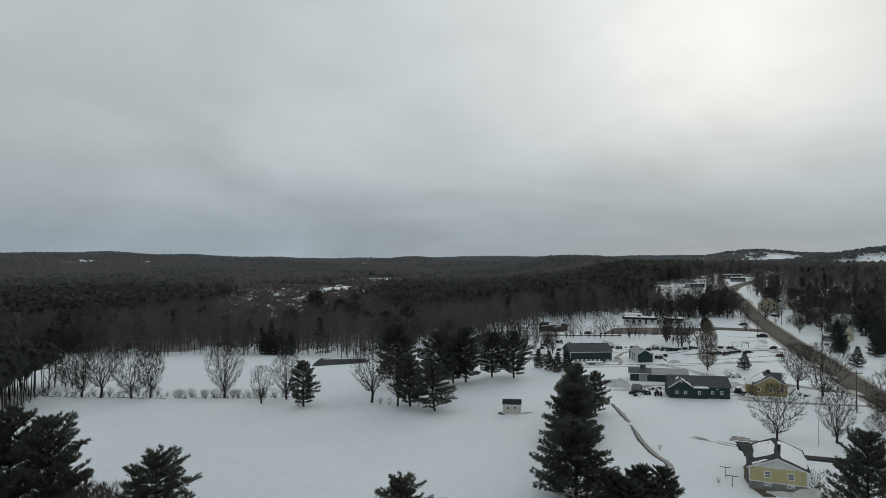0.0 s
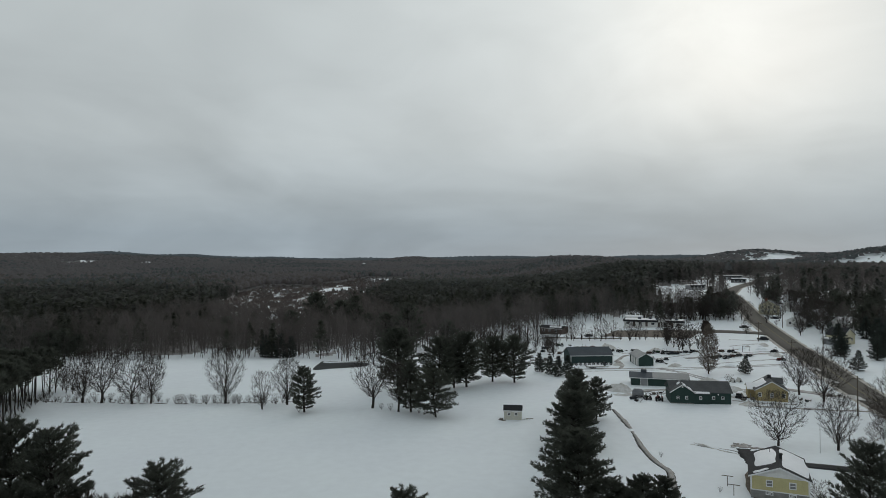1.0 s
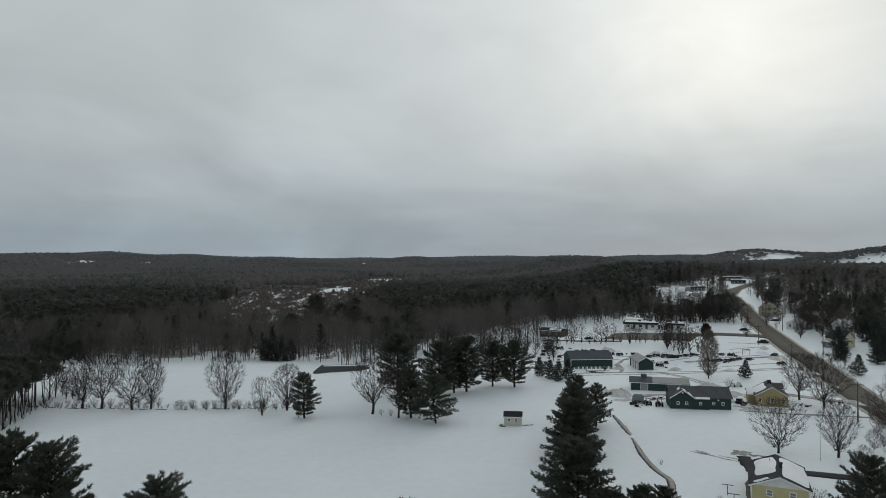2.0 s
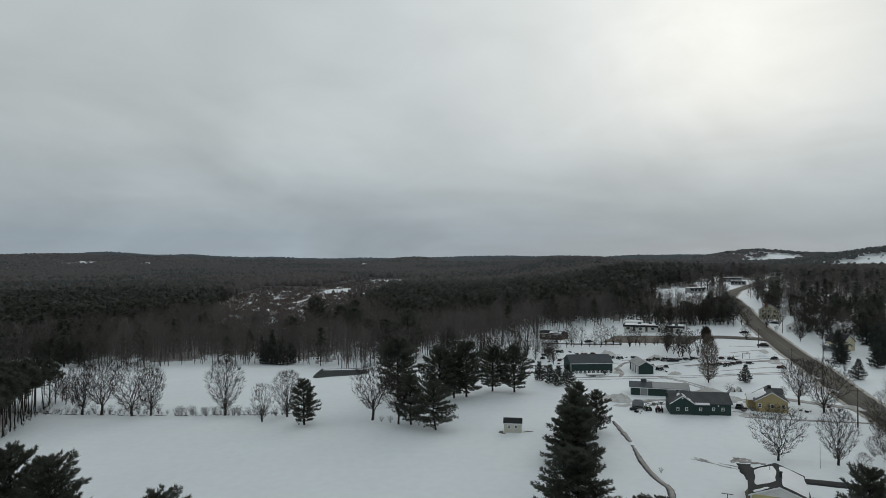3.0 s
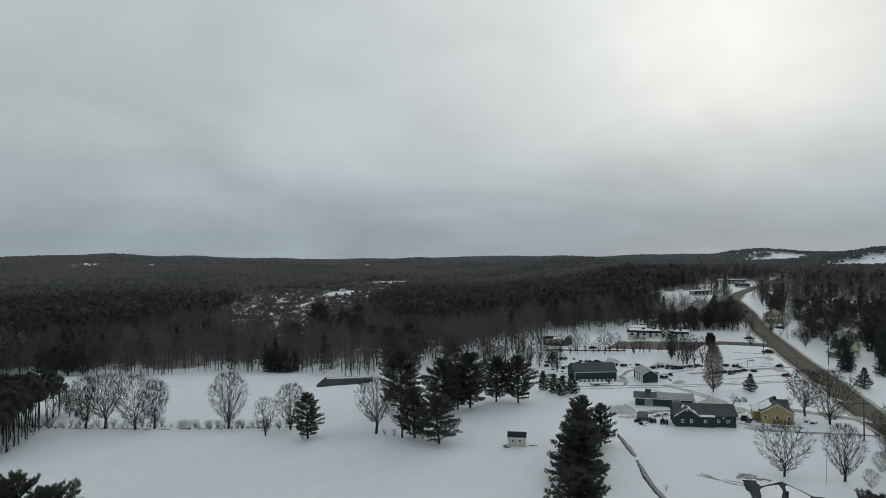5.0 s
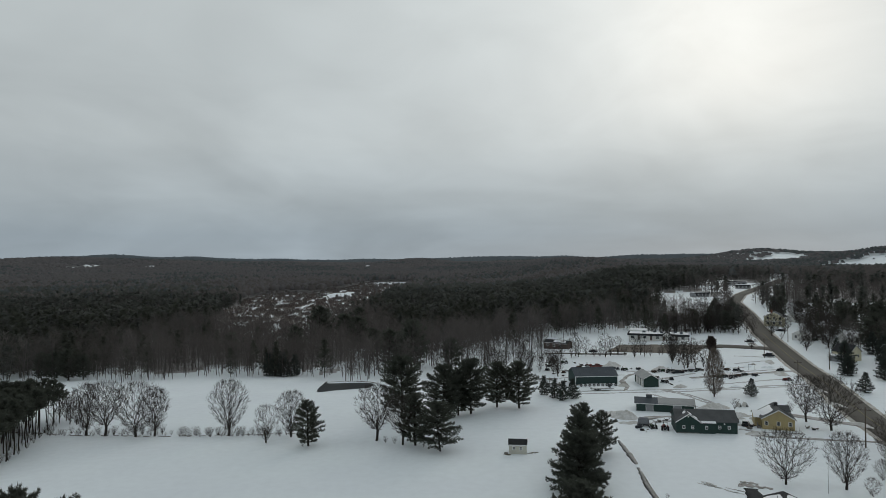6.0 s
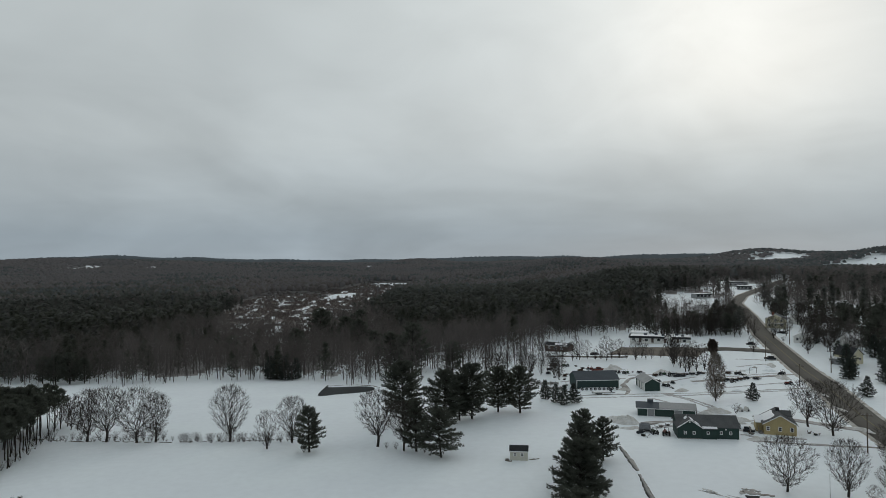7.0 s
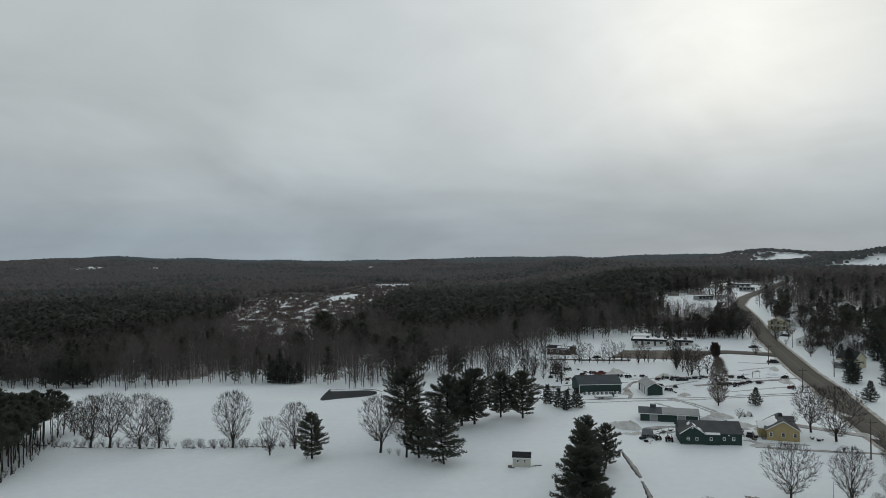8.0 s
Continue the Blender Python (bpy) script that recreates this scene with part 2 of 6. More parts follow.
def land(x, y):
    u = x - 0.15 * y
    r = math.hypot(x, y)
    z = 1.8 - 0.5 * sstep((y - 120) / 90)
    z += sstep((u - 10) / 80) * 0.030 * min(max(0.0, y - 150), 500) * (1 - sstep((y - 600) / 900))
    z -= 8 * sstep((y - 150) / 150) * sstep((20 - u) / 100)
    q = sstep((math.hypot((x + 32.5) / 1.15, y - 213) - 8) / 13)
    z = z * q - 1.7 * (1 - q)
    z -= hill(x, y, 50, 204, 34, 26, 0.7)
    z += 19 * sstep((r - 900) / 1700)
    z += hill(x, y, -1400, 2300, 330, 500, 31) + hill(x, y, -1000, 2500, 260, 450, 13)
    z += hill(x, y, -120, 2700, 130, 400, 19) + hill(x, y, 300, 1500, 170, 350, 22) + hill(x, y, -640, 2600, 160, 400, 8)
    z += hill(x, y, 1130, 2430, 150, 240, 31) + hill(x, y, 290, 2600, 150, 400, 10) + hill(x, y, 1440, 2420, 260, 240, 24) + hill(x, y, 1035, 1490, 165, 190, 40)
    return z


def mesh_from(name, verts, faces, mat, smooth=False):
    me = bpy.data.meshes.new(name)
    me.from_pydata(verts, [], faces)
    me.materials.append(mat)
    if smooth:
        me.shade_smooth()
    return me


def part(name, me, parent, label=""):
    """Links a mesh as one object under its thing."""
    ob = new(name, me)
    ob.parent = parent
    if label:
        ob["label"] = label
    return ob


def thing(name, label, category, group="", kind="", at=None):
    e = new(name)
    e.empty_display_size = 0.5
    tagged(e, label, category, group, kind)
    if at is not None:
        e.matrix_basis = at
    return e


ROAD = [(30, -120), (52, -20), (75, 70), (89.8, 125), (98.6, 158), (110.6, 195), (117, 220), (124.5, 245), (138.7, 291), (168.5, 373), (188, 432), (214, 482), (240, 520), (269, 560), (297, 600), (330, 650)]


EDGE = [(-400, 205), (-170, 238), (-150, 241), (-128, 244), (-115, 236), (-104, 238), (-99, 254), (-75, 251), (-49, 243), (-42, 238), (-31, 226), (-10, 229), (6, 234), (17, 243), (30, 254), (39, 266), (46, 318), (84, 325), (92, 306), (104, 296), (116, 289), (140, 283), (600, 283)]


def edge_y(x):
    for (a, ya), (b, yb) in zip(EDGE[:-1], EDGE[1:]):
        if a <= x <= b:
            return ya + (yb - ya) * (x - a) / (b - a)
    return 205 if x < 0 else 292


def road_x(y):
    for (a, ya), (b, yb) in zip(ROAD[:-1], ROAD[1:]):
        if ya <= y <= yb:
            return a + (b - a) * (y - ya) / (yb - ya)
    return 330 + (y - 650) * 0.5


# open snow in the woods: clearings and hillside fields (x, y, half width, half depth, share of trees left)
OPEN = [(-136, 850, 17, 75, 0.0), (-88, 1190, 50, 45, 0.0),
        (142, 392, 13, 34, 0.0), (155, 432, 19, 42, 0.0), (172, 478, 18, 45, 0.0), (222, 520, 16, 50, 0.05), (240, 395, 14, 12, 0.2), (262, 580, 26, 60, 0.1),
        (985, 2085, 45, 60, 0.0), (1045, 2125, 55, 62, 0.0), (1105, 2170, 55, 65, 0.0), (1165, 2225, 40, 65, 0.0), (960, 2050, 30, 40, 0.0), (905, 1390, 90, 62, 0.1), (838, 1345, 62, 60, 0.1), (830, 1290, 30, 34, 0.0), (930, 1320, 60, 40, 0.0), (880, 1250, 26, 40, 0.2), (1000, 1370, 60, 40, 0.05), (-1060, 1930, 42, 95, 0.0), (-255, 2130, 32, 95, 0.0), (-900, 1985, 30, 70, 0.0), (-560, 900, 30, 25, 0.2)]
# outline of the marsh
MARSH_EDGE = [(-140, 395), (-86, 375), (-80, 500), (-68, 560), (-66, 840), (-40, 1215), (-140, 1235), (-178, 915), (-245, 870), (-205, 610)]
# where conifers gather or leave off (x, y, half width, half depth, added share)
CONIFERS = [(-300, 470, 175, 250, 0.75), (-420, 800, 200, 120, 0.6), (-205, 262, 50, 50, 0.35), (60, 640, 150, 310, 0.85), (20, 420, 62, 85, 0.7), (190, 620, 70, 160, 0.3),
            (-160, 430, 45, 60, -0.4), (-230, 1000, 110, 120, -0.3), (-250, 1500, 260, 200, -0.25), (60, 1500, 300, 200, -0.2), (225, 350, 60, 90, 0.35), (190, 265, 42, 45, 0.4), (330, 420, 110, 160, 0.25)]


# ground kept clear before the houses across the road (x, y, radius)
HOMES = [(157.5, 318, 13), (137, 227, 9), (146.5, 273, 9), (166, 292, 9), (237, 398, 10), (176, 330, 7)]


def in_marsh(x, y):
    if not (370 < y < 1240 and -250 < x < -35):
        return False
    x, y = x + 14 * noise.noise((x * 0.03, y * 0.01, 8.0)), y + 40 * noise.noise((x * 0.02, y * 0.01, 6.0))
    inside = False
    for (ax, ay), (bx, by) in zip(MARSH_EDGE, MARSH_EDGE[1:] + MARSH_EDGE[:1]):
        if (ay > y) != (by > y) and x < ax + (bx - ax) * (y - ay) / (by - ay):
            inside = not inside
    return inside


def open_share(x, y):
    s = 0.42 if in_marsh(x, y) else 1.0
    wob = 0.5 * noise.noise((x * 0.02, y * 0.012, 3.0)) + 0.9 * noise.noise((x * 0.09, y * 0.03, 4.0))
    for cx, cy, w, d, keep in OPEN:
        if ((x - cx) / w) ** 2 + ((y - cy) / d) ** 2 + wob < 1:
            s = min(s, keep)
    return s


def wooded(x, y):
    """Share of the ground that carries trees, 0 to 1."""
    side = x - road_x(y)
    if y < 150 or math.hypot(x, y) < 200 or (y < 650 and -6.5 < side < 11) or (side < 0 and y < edge_y(x) + 10 * noise.noise((x * 0.06, 2.2, 0.5)) + 5 * noise.noise((x * 0.25, 7.2, 0.5))):
        return 0.0
    share = open_share(x, y)
    if side > 0:
        if y < 560 and (side < 12 or y < 236) or any(math.hypot(x - hx + 0.42 * hr, y - hy + 0.9 * hr) < hr for hx, hy, hr in HOMES):
            return 0.0
        return min(share, 0.45 if y < 262 else 0.62 if y < 420 else 0.85)
    if y < 480 and x > 60:
        return min(share, 0.95)
    if -45 < x < 60 and y < edge_y(x) + 80:
        return min(share, 0.68)
    return share


def make_ground():
    """One snow sheet in rings out to the horizon, finer near the middle."""
    turns = [-180 + 2.76 * k for k in range(50)] + [-42 + 84 * k / 290 for k in range(290)] + [42 + 2.76 * k for k in range(50)]
    nA = len(turns)
    radii = [0.0]
    r = 22.0
    while r < 4950:
        radii.append(r)
        r *= 1.026
    radii.append(4950.0)
    verts, faces = [(0.0, 0.0, land(0, 0))], []
    for r in radii[1:]:
        for k in range(nA):
            a = radians(turns[k])
            x, y = r * math.sin(a), r * math.cos(a)
            verts.append((x, y, land(x, y)))
    for k in range(nA):
        faces.append((0, 1 + (k + 1) % nA, 1 + k))
    for i in range(len(radii) - 2):
        o, p = 1 + i * nA, 1 + (i + 1) * nA
        for k in range(nA):
            k2 = (k + 1) % nA
            faces.append((o + k, o + k2, p + k2, p + k))
    me = mesh_from("ground", verts, faces, SNOW, True)
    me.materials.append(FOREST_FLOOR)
    me.materials.append(MARSH)
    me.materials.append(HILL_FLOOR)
    # wooded faces take the darker floor, standing in for shade under trees
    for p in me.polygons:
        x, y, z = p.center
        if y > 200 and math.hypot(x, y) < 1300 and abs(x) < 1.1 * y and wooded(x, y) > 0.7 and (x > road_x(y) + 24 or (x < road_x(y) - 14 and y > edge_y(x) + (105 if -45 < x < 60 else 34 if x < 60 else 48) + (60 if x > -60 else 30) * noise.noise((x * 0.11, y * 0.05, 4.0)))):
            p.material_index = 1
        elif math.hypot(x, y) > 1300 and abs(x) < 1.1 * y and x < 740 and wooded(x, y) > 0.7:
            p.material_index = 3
        elif in_marsh(x, y) and open_share(x, y) > 0.2 and noise.noise((x * 0.09, y * 0.04, 7.0)) > -0.1:
            p.material_index = 2
    ob = new("ground", me)
    return tagged(ob, "smooth undisturbed white snow over open fields", "snow ground", kind="structure")


make_ground()
rng = random.Random(7)


def strip(name, pts, width, mat, lift, label, category, kind="structure", ragged=0.0, crown=0.0, step=2.0, seed=1):
    """A band draped over the land along a plan line, with uneven edges and a little thickness."""
    rg = random.Random(seed)
    line = []
    for (a, b) in zip(pts[:-1], pts[1:]):
        n = max(1, int(math.dist(a[:2], b[:2]) / step))
        for i in range(n):
            f = i / n
            line.append([a[j] + (b[j] - a[j]) * f for j in range(2)] + [(a[2] if len(a) > 2 else width) * (1 - f) + (b[2] if len(b) > 2 else width) * f])
    line.append([pts[-1][0], pts[-1][1], pts[-1][2] if len(pts[-1]) > 2 else width])
    sm = [line[0]] + [[(line[i - 1][j] + 2 * line[i][j] + line[i + 1][j]) / 4 for j in range(3)] for i in range(1, len(line) - 1)] + [line[-1]]
    verts, faces = [], []
    for i, (x, y, w) in enumerate(sm):
        a, b = sm[max(0, i - 1)], sm[min(len(sm) - 1, i + 1)]
        dx, dy = b[0] - a[0], b[1] - a[1]
        l = math.hypot(dx, dy) or 1
        nx, ny = dy / l, -dx / l
        for k, off in enumerate((-0.5, -0.49, -0.16, 0.16, 0.49, 0.5)):
            j = rg.uniform(-ragged, ragged) if abs(off) > 0.4 else 0
            px, py = x + nx * (off * w + j), y + ny * (off * w + j)
            up = -0.15 if abs(off) == 0.5 else lift + crown * (1 - abs(off) * 2)
            verts.append((px, py, land(px, py) + up))
    for i in range(len(sm) - 1):
        for k in range(5):
            o = i * 6 + k
            faces.append((o, o + 1, o + 7, o + 6))
    ob = new(name, mesh_from(name, verts, faces, mat, True))
    return tagged(ob, label, category, kind=kind)


strip("road_shoulder", ROAD, 9.8, SHOULDER, 0.05, "sandy slush and low snowbank beside the road", "road shoulder", ragged=0.22, step=1.2)
strip("road", ROAD, 7.4, ASPHALT, 0.13, "salt-stained bare asphalt two-lane country road", "road", crown=0.08, step=3)
strip("centre_line", ROAD[:9], 0.25, LINE_PAINT, 0.225, "worn yellow centre line on the asphalt", "road marking", step=3)
strip("driveway", [(53.6, 100.6), (60, 98), (72, 93), (88, 89)], 2.6, ASPHALT_DARK, 0.06, "narrow cleared dark asphalt driveway through snow", "driveway", ragged=0.15)
strip("driveway", [(78, 160.5), (82, 158), (90, 150), (98, 145)], 2.8, MUD, 0.06, "slushy cleared driveway beside the ochre cottage", "driveway", ragged=0.3, seed=2)
strip("driveway", [(64, 140.5), (75, 137.5), (86.5, 135), (97, 133)], 1.0, MUD, 0.05, "pair of slushy wheel tracks in snow", "driveway", ragged=0.4, seed=3)
strip("farm_track", [(76, 207.5), (90, 208.5), (112, 211)], 1.8, MUD, 0.05, "muddy track through the snowy yard", "track", ragged=0.5, seed=4)
strip("farm_track", [(36, 192), (50, 193.5), (62, 192), (80, 190.5), (104, 192)], 0.8, MUD, 0.05, "faint wheel track in yard snow", "track", ragged=0.35, seed=5)
strip("farm_track", [(51, 192, 0.6), (53.5, 197, 1.6), (54, 205, 1.6), (57, 214, 1.0), (62, 219, 0.5)], 1.6, MUD, 0.055, "muddy rutted yard between the barn and garage", "track", ragged=0.7, seed=6)
strip("farm_track", [(45, 156), (52, 158.5), (62, 153.5), (66, 149)], 2.2, MUD, 0.05, "churned muddy ground before the long garage", "track", ragged=0.7, seed=8)
strip("motel_lot", [(69, 275), (84, 266.5), (99, 257)], 21, GRAVEL, 0.06, "cleared brown gravel lot before the motel", "parking lot", ragged=0.6, seed=9)
strip("side_road", [(40, 270), (56, 262), (70, 258)], 3.4, ASPHALT, 0.05, "narrow cleared side lane", "side road", ragged=0.5, seed=10)
strip("side_road", [(97, 262), (108, 262), (118, 256), (125, 250)], 8.0, ASPHALT, 0.065, "cleared asphalt side road joining the main road", "side road", ragged=0.4, seed=11)
strip("bare_patch", [(46.6, 97, 2.0), (47.6, 102, 2.4), (49.2, 108.6, 2.2)], 2.2, ASPHALT_DARK, 0.06, "cleared dark parking strip behind the house", "parking area", ragged=0.25, step=0.8, seed=12)
for k, pts in enumerate(([(48.2, 110.6, 0.4), (50.0, 109.8, 1.6), (52.8, 108.4, 0.4)], [(49.0, 112.0, 0.2), (50.4, 111.2, 0.7), (51.6, 110.6, 0.2)], [(47.6, 109.4, 0.3), (48.4, 110.4, 0.9), (49.4, 111.2, 0.2)])):
    strip("mud_fringe", pts, 1.0, MUD, 0.05 + 0.01 * k, "churned muddy snow at the end of the parking strip", "bare ground", ragged=0.45, step=0.35, seed=90 + k)
strip("bare_patch", [(41.3, 83.6, 1.5), (41.2, 87.2, 1.5), (42.4, 91, 1.2), (44.0, 95.5, 0.8), (45.2, 98, 0.3)], 1.1, BARE_EARTH, 0.05, "strip of bare earth where snow melted along the house", "bare ground", ragged=0.4, seed=13)
rg_h = random.Random(61)
for k in range(26):
    xa = -99 + 2.55 * k + rg_h.uniform(-0.8, 0.8)
    xb = xa + rg_h.uniform(0.8, 2.8)
    ya, yb = (143.0 + 0.003 * (q + 60) ** 2 + rg_h.uniform(-0.5, 0.4) for q in (xa, xb))
    strip("hedge_bank", [(xa, ya, 0.1), ((xa + xb) / 2, (ya + yb) / 2 + rg_h.uniform(-0.2, 0.2), rg_h.uniform(0.12, 0.35)), (xb, yb, 0.1)], 0.4, BARE_EARTH, 0.03, "low bank of dead grass and stones along the boundary", "field boundary", ragged=0.3, crown=0.08, step=0.3, seed=21 + k)
for k, pts in enumerate((
        [(37, 188), (52, 189.5), (70, 188.5), (98, 189.5)], [(62, 192), (66, 182), (67.5, 172), (66, 165)], [(63.2, 192), (67.3, 182), (69, 172), (67.5, 165)],
        [(40, 152), (46, 151.5), (52, 154)], [(64, 146), (67, 143.5), (70, 142.8), (76, 141.5)], [(78, 196), (90, 198), (102, 200)], [(60, 222), (72, 221), (86, 220), (98, 219)], [(36, 214), (48, 219), (58, 217)], [(86, 212), (92, 211.5), (98, 213), (108, 214)],
        [(67, 160), (72, 158), (79, 158.5)], [(104, 240), (110, 237), (116, 234)], [(98, 226), (104, 228), (112, 229)], [(62, 205), (72, 211), (80, 214)], [(57, 186), (60, 178), (63, 168)])):
    strip("packed_track", pts, 0.9, PACKED, 0.04, "packed wheel rut in the yard snow", "track", ragged=0.3, step=0.8, seed=40 + k)
rg_t = random.Random(31)
for k in range(13):
    ax, ay = rg_t.uniform(41.5, 46.8), 0
    ay = 112.6 - 1.05 * (ax - 41.5) + rg_t.uniform(-1.3, 1.0)
    ln = rg_t.uniform(0.7, 2.2)
    strip("tyre_mark", [(ax, ay, 0.08), (ax + 0.5 * ln, ay - 0.55 * ln + rg_t.uniform(-0.15, 0.15), rg_t.uniform(0.2, 0.55)), (ax + ln, ay - 0.95 * ln, 0.08)], 0.3, (SNOW_DIRTY, PACKED, SNOW_DIRTY)[k % 3], 0.03, "faint feathered tyre mark in the snow", "track", ragged=0.2, step=0.25, seed=70 + k)
BROOKS = ([(35.3, 137.5, 0.3), (35.0, 132, 0.75), (34.7, 126, 0.9), (34.4, 121.5, 0.5)],
          [(34.1, 119.6, 0.25), (33.6, 115, 0.6), (33.0, 110.9, 0.8), (32.6, 104.5, 0.85), (32.7, 100.8, 0.9), (33.3, 97.2, 0.95), (32.6, 94.5, 0.85), (31.7, 91, 0.75), (30.6, 86, 0.5)])
for k, pts in enumerate(BROOKS):
    strip("brook_bank", [(x - 0.06, y, w + 0.14) for x, y, w in pts], 1.2, WET_SOIL, 0.03, "dark cut bank along the brook", "bank", ragged=0.14, step=0.7, seed=80 + k)
    strip("brook", pts, 1.2, ICE, 0.05, "thin winding brook open between snow banks", "brook", ragged=0.10, step=0.8, seed=14 + k)


strip("pond_rim", [(-40.6, 223.6, 0.15), (-36, 224.6, 0.5), (-31, 224.4, 0.3), (-26, 222.6, 0.45), (-22.8, 218.6, 0.2)], 0.4, BARE_EARTH, 0.06, "dark reedy rim behind the pond", "bank", ragged=0.2, step=0.6, seed=17)
for k, pts in enumerate(([(10.6, 128.4, 0.15), (11.3, 128.0, 0.8), (12.0, 127.9, 0.3)], [(15.3, 128.6, 0.3), (16.2, 128.8, 0.5), (17.4, 129.4, 0.1)])):
    strip("bare_patch", pts, 0.6, BARE_EARTH, 0.05, "dark trampled ground beside the shed", "bare ground", ragged=0.25, step=0.3, seed=18 + k)


def make_pond():
    """A melt pond in its flattened hollow, dark reflection painted in, with an uneven shore."""
    shore = [(-41.0, 206.2), (-35.8, 208.2), (-31.1, 209.8), (-26.0, 212.4), (-24.3, 216.4), (-26.0, 220.3), (-31, 221.0), (-39.6, 219.9), (-40.5, 222.6), (-41.2, 222.2)]
    pts = []
    for k, a in enumerate(shore):
        b, p, q = shore[(k + 1) % 10], shore[k - 1], shore[(k + 2) % 10]
        for j in range(4):
            t = j / 4
            pts.append(tuple(0.5 * (2 * a[i] + (b[i] - p[i]) * t + (2 * p[i] - 5 * a[i] + 4 * b[i] - q[i]) * t * t + (3 * a[i] - p[i] - 3 * b[i] + q[i]) * t ** 3) for i in (0, 1)))
    bm = bmesh.new()
    f = bm.faces.new([bm.verts.new((x, y, max(land(x, y), -1.7) + 0.05)) for x, y in pts])
    bmesh.ops.triangulate(bm, faces=[f])
    me = bpy.data.meshes.new("pond")
    bm.to_mesh(me)
    bm.free()
    me.materials.append(WATER)
    tagged(new("pond", me), "small farm pond with a dark tree reflection painted in", "pond", kind="structure")


make_pond()

# ---- trees ----
def tube(V, Fc, p0, p1, r0, r1, n):
    d = (p1 - p0)
    if d.length < 1e-5:
        return
    q = d.normalized()
    a = q.orthogonal().normalized()
    b = q.cross(a)
    o = len(V)
    for p, r in ((p0, r0), (p1, r1)):
        for k in range(n):
            t = 2 * math.pi * k / n
            V.append(tuple(p + (a * math.cos(t) + b * math.sin(t)) * r))
    for k in range(n):
        k2 = (k + 1) % n
        Fc.append((o + k, o + k2, o + n + k2, o + n + k))


def sliver(V, Fc, p, d, w, rg):
    """A thin tapering blade: a twig or a needle tuft."""
    s = d.orthogonal().normalized()
    s.rotate(Matrix.Rotation(rg.uniform(0, 6.28), 3, d.normalized()))
    o = len(V)
    V += [tuple(p - s * w * 0.5), tuple(p + s * w * 0.5), tuple(p + d)]
    Fc.append((o, o + 1, o + 2))


def rand_dir(rg):
    z, a = rg.uniform(-1, 1), rg.uniform(0, 6.283)
    s = math.sqrt(1 - z * z)
    return Vector((s * math.cos(a), s * math.sin(a), z))


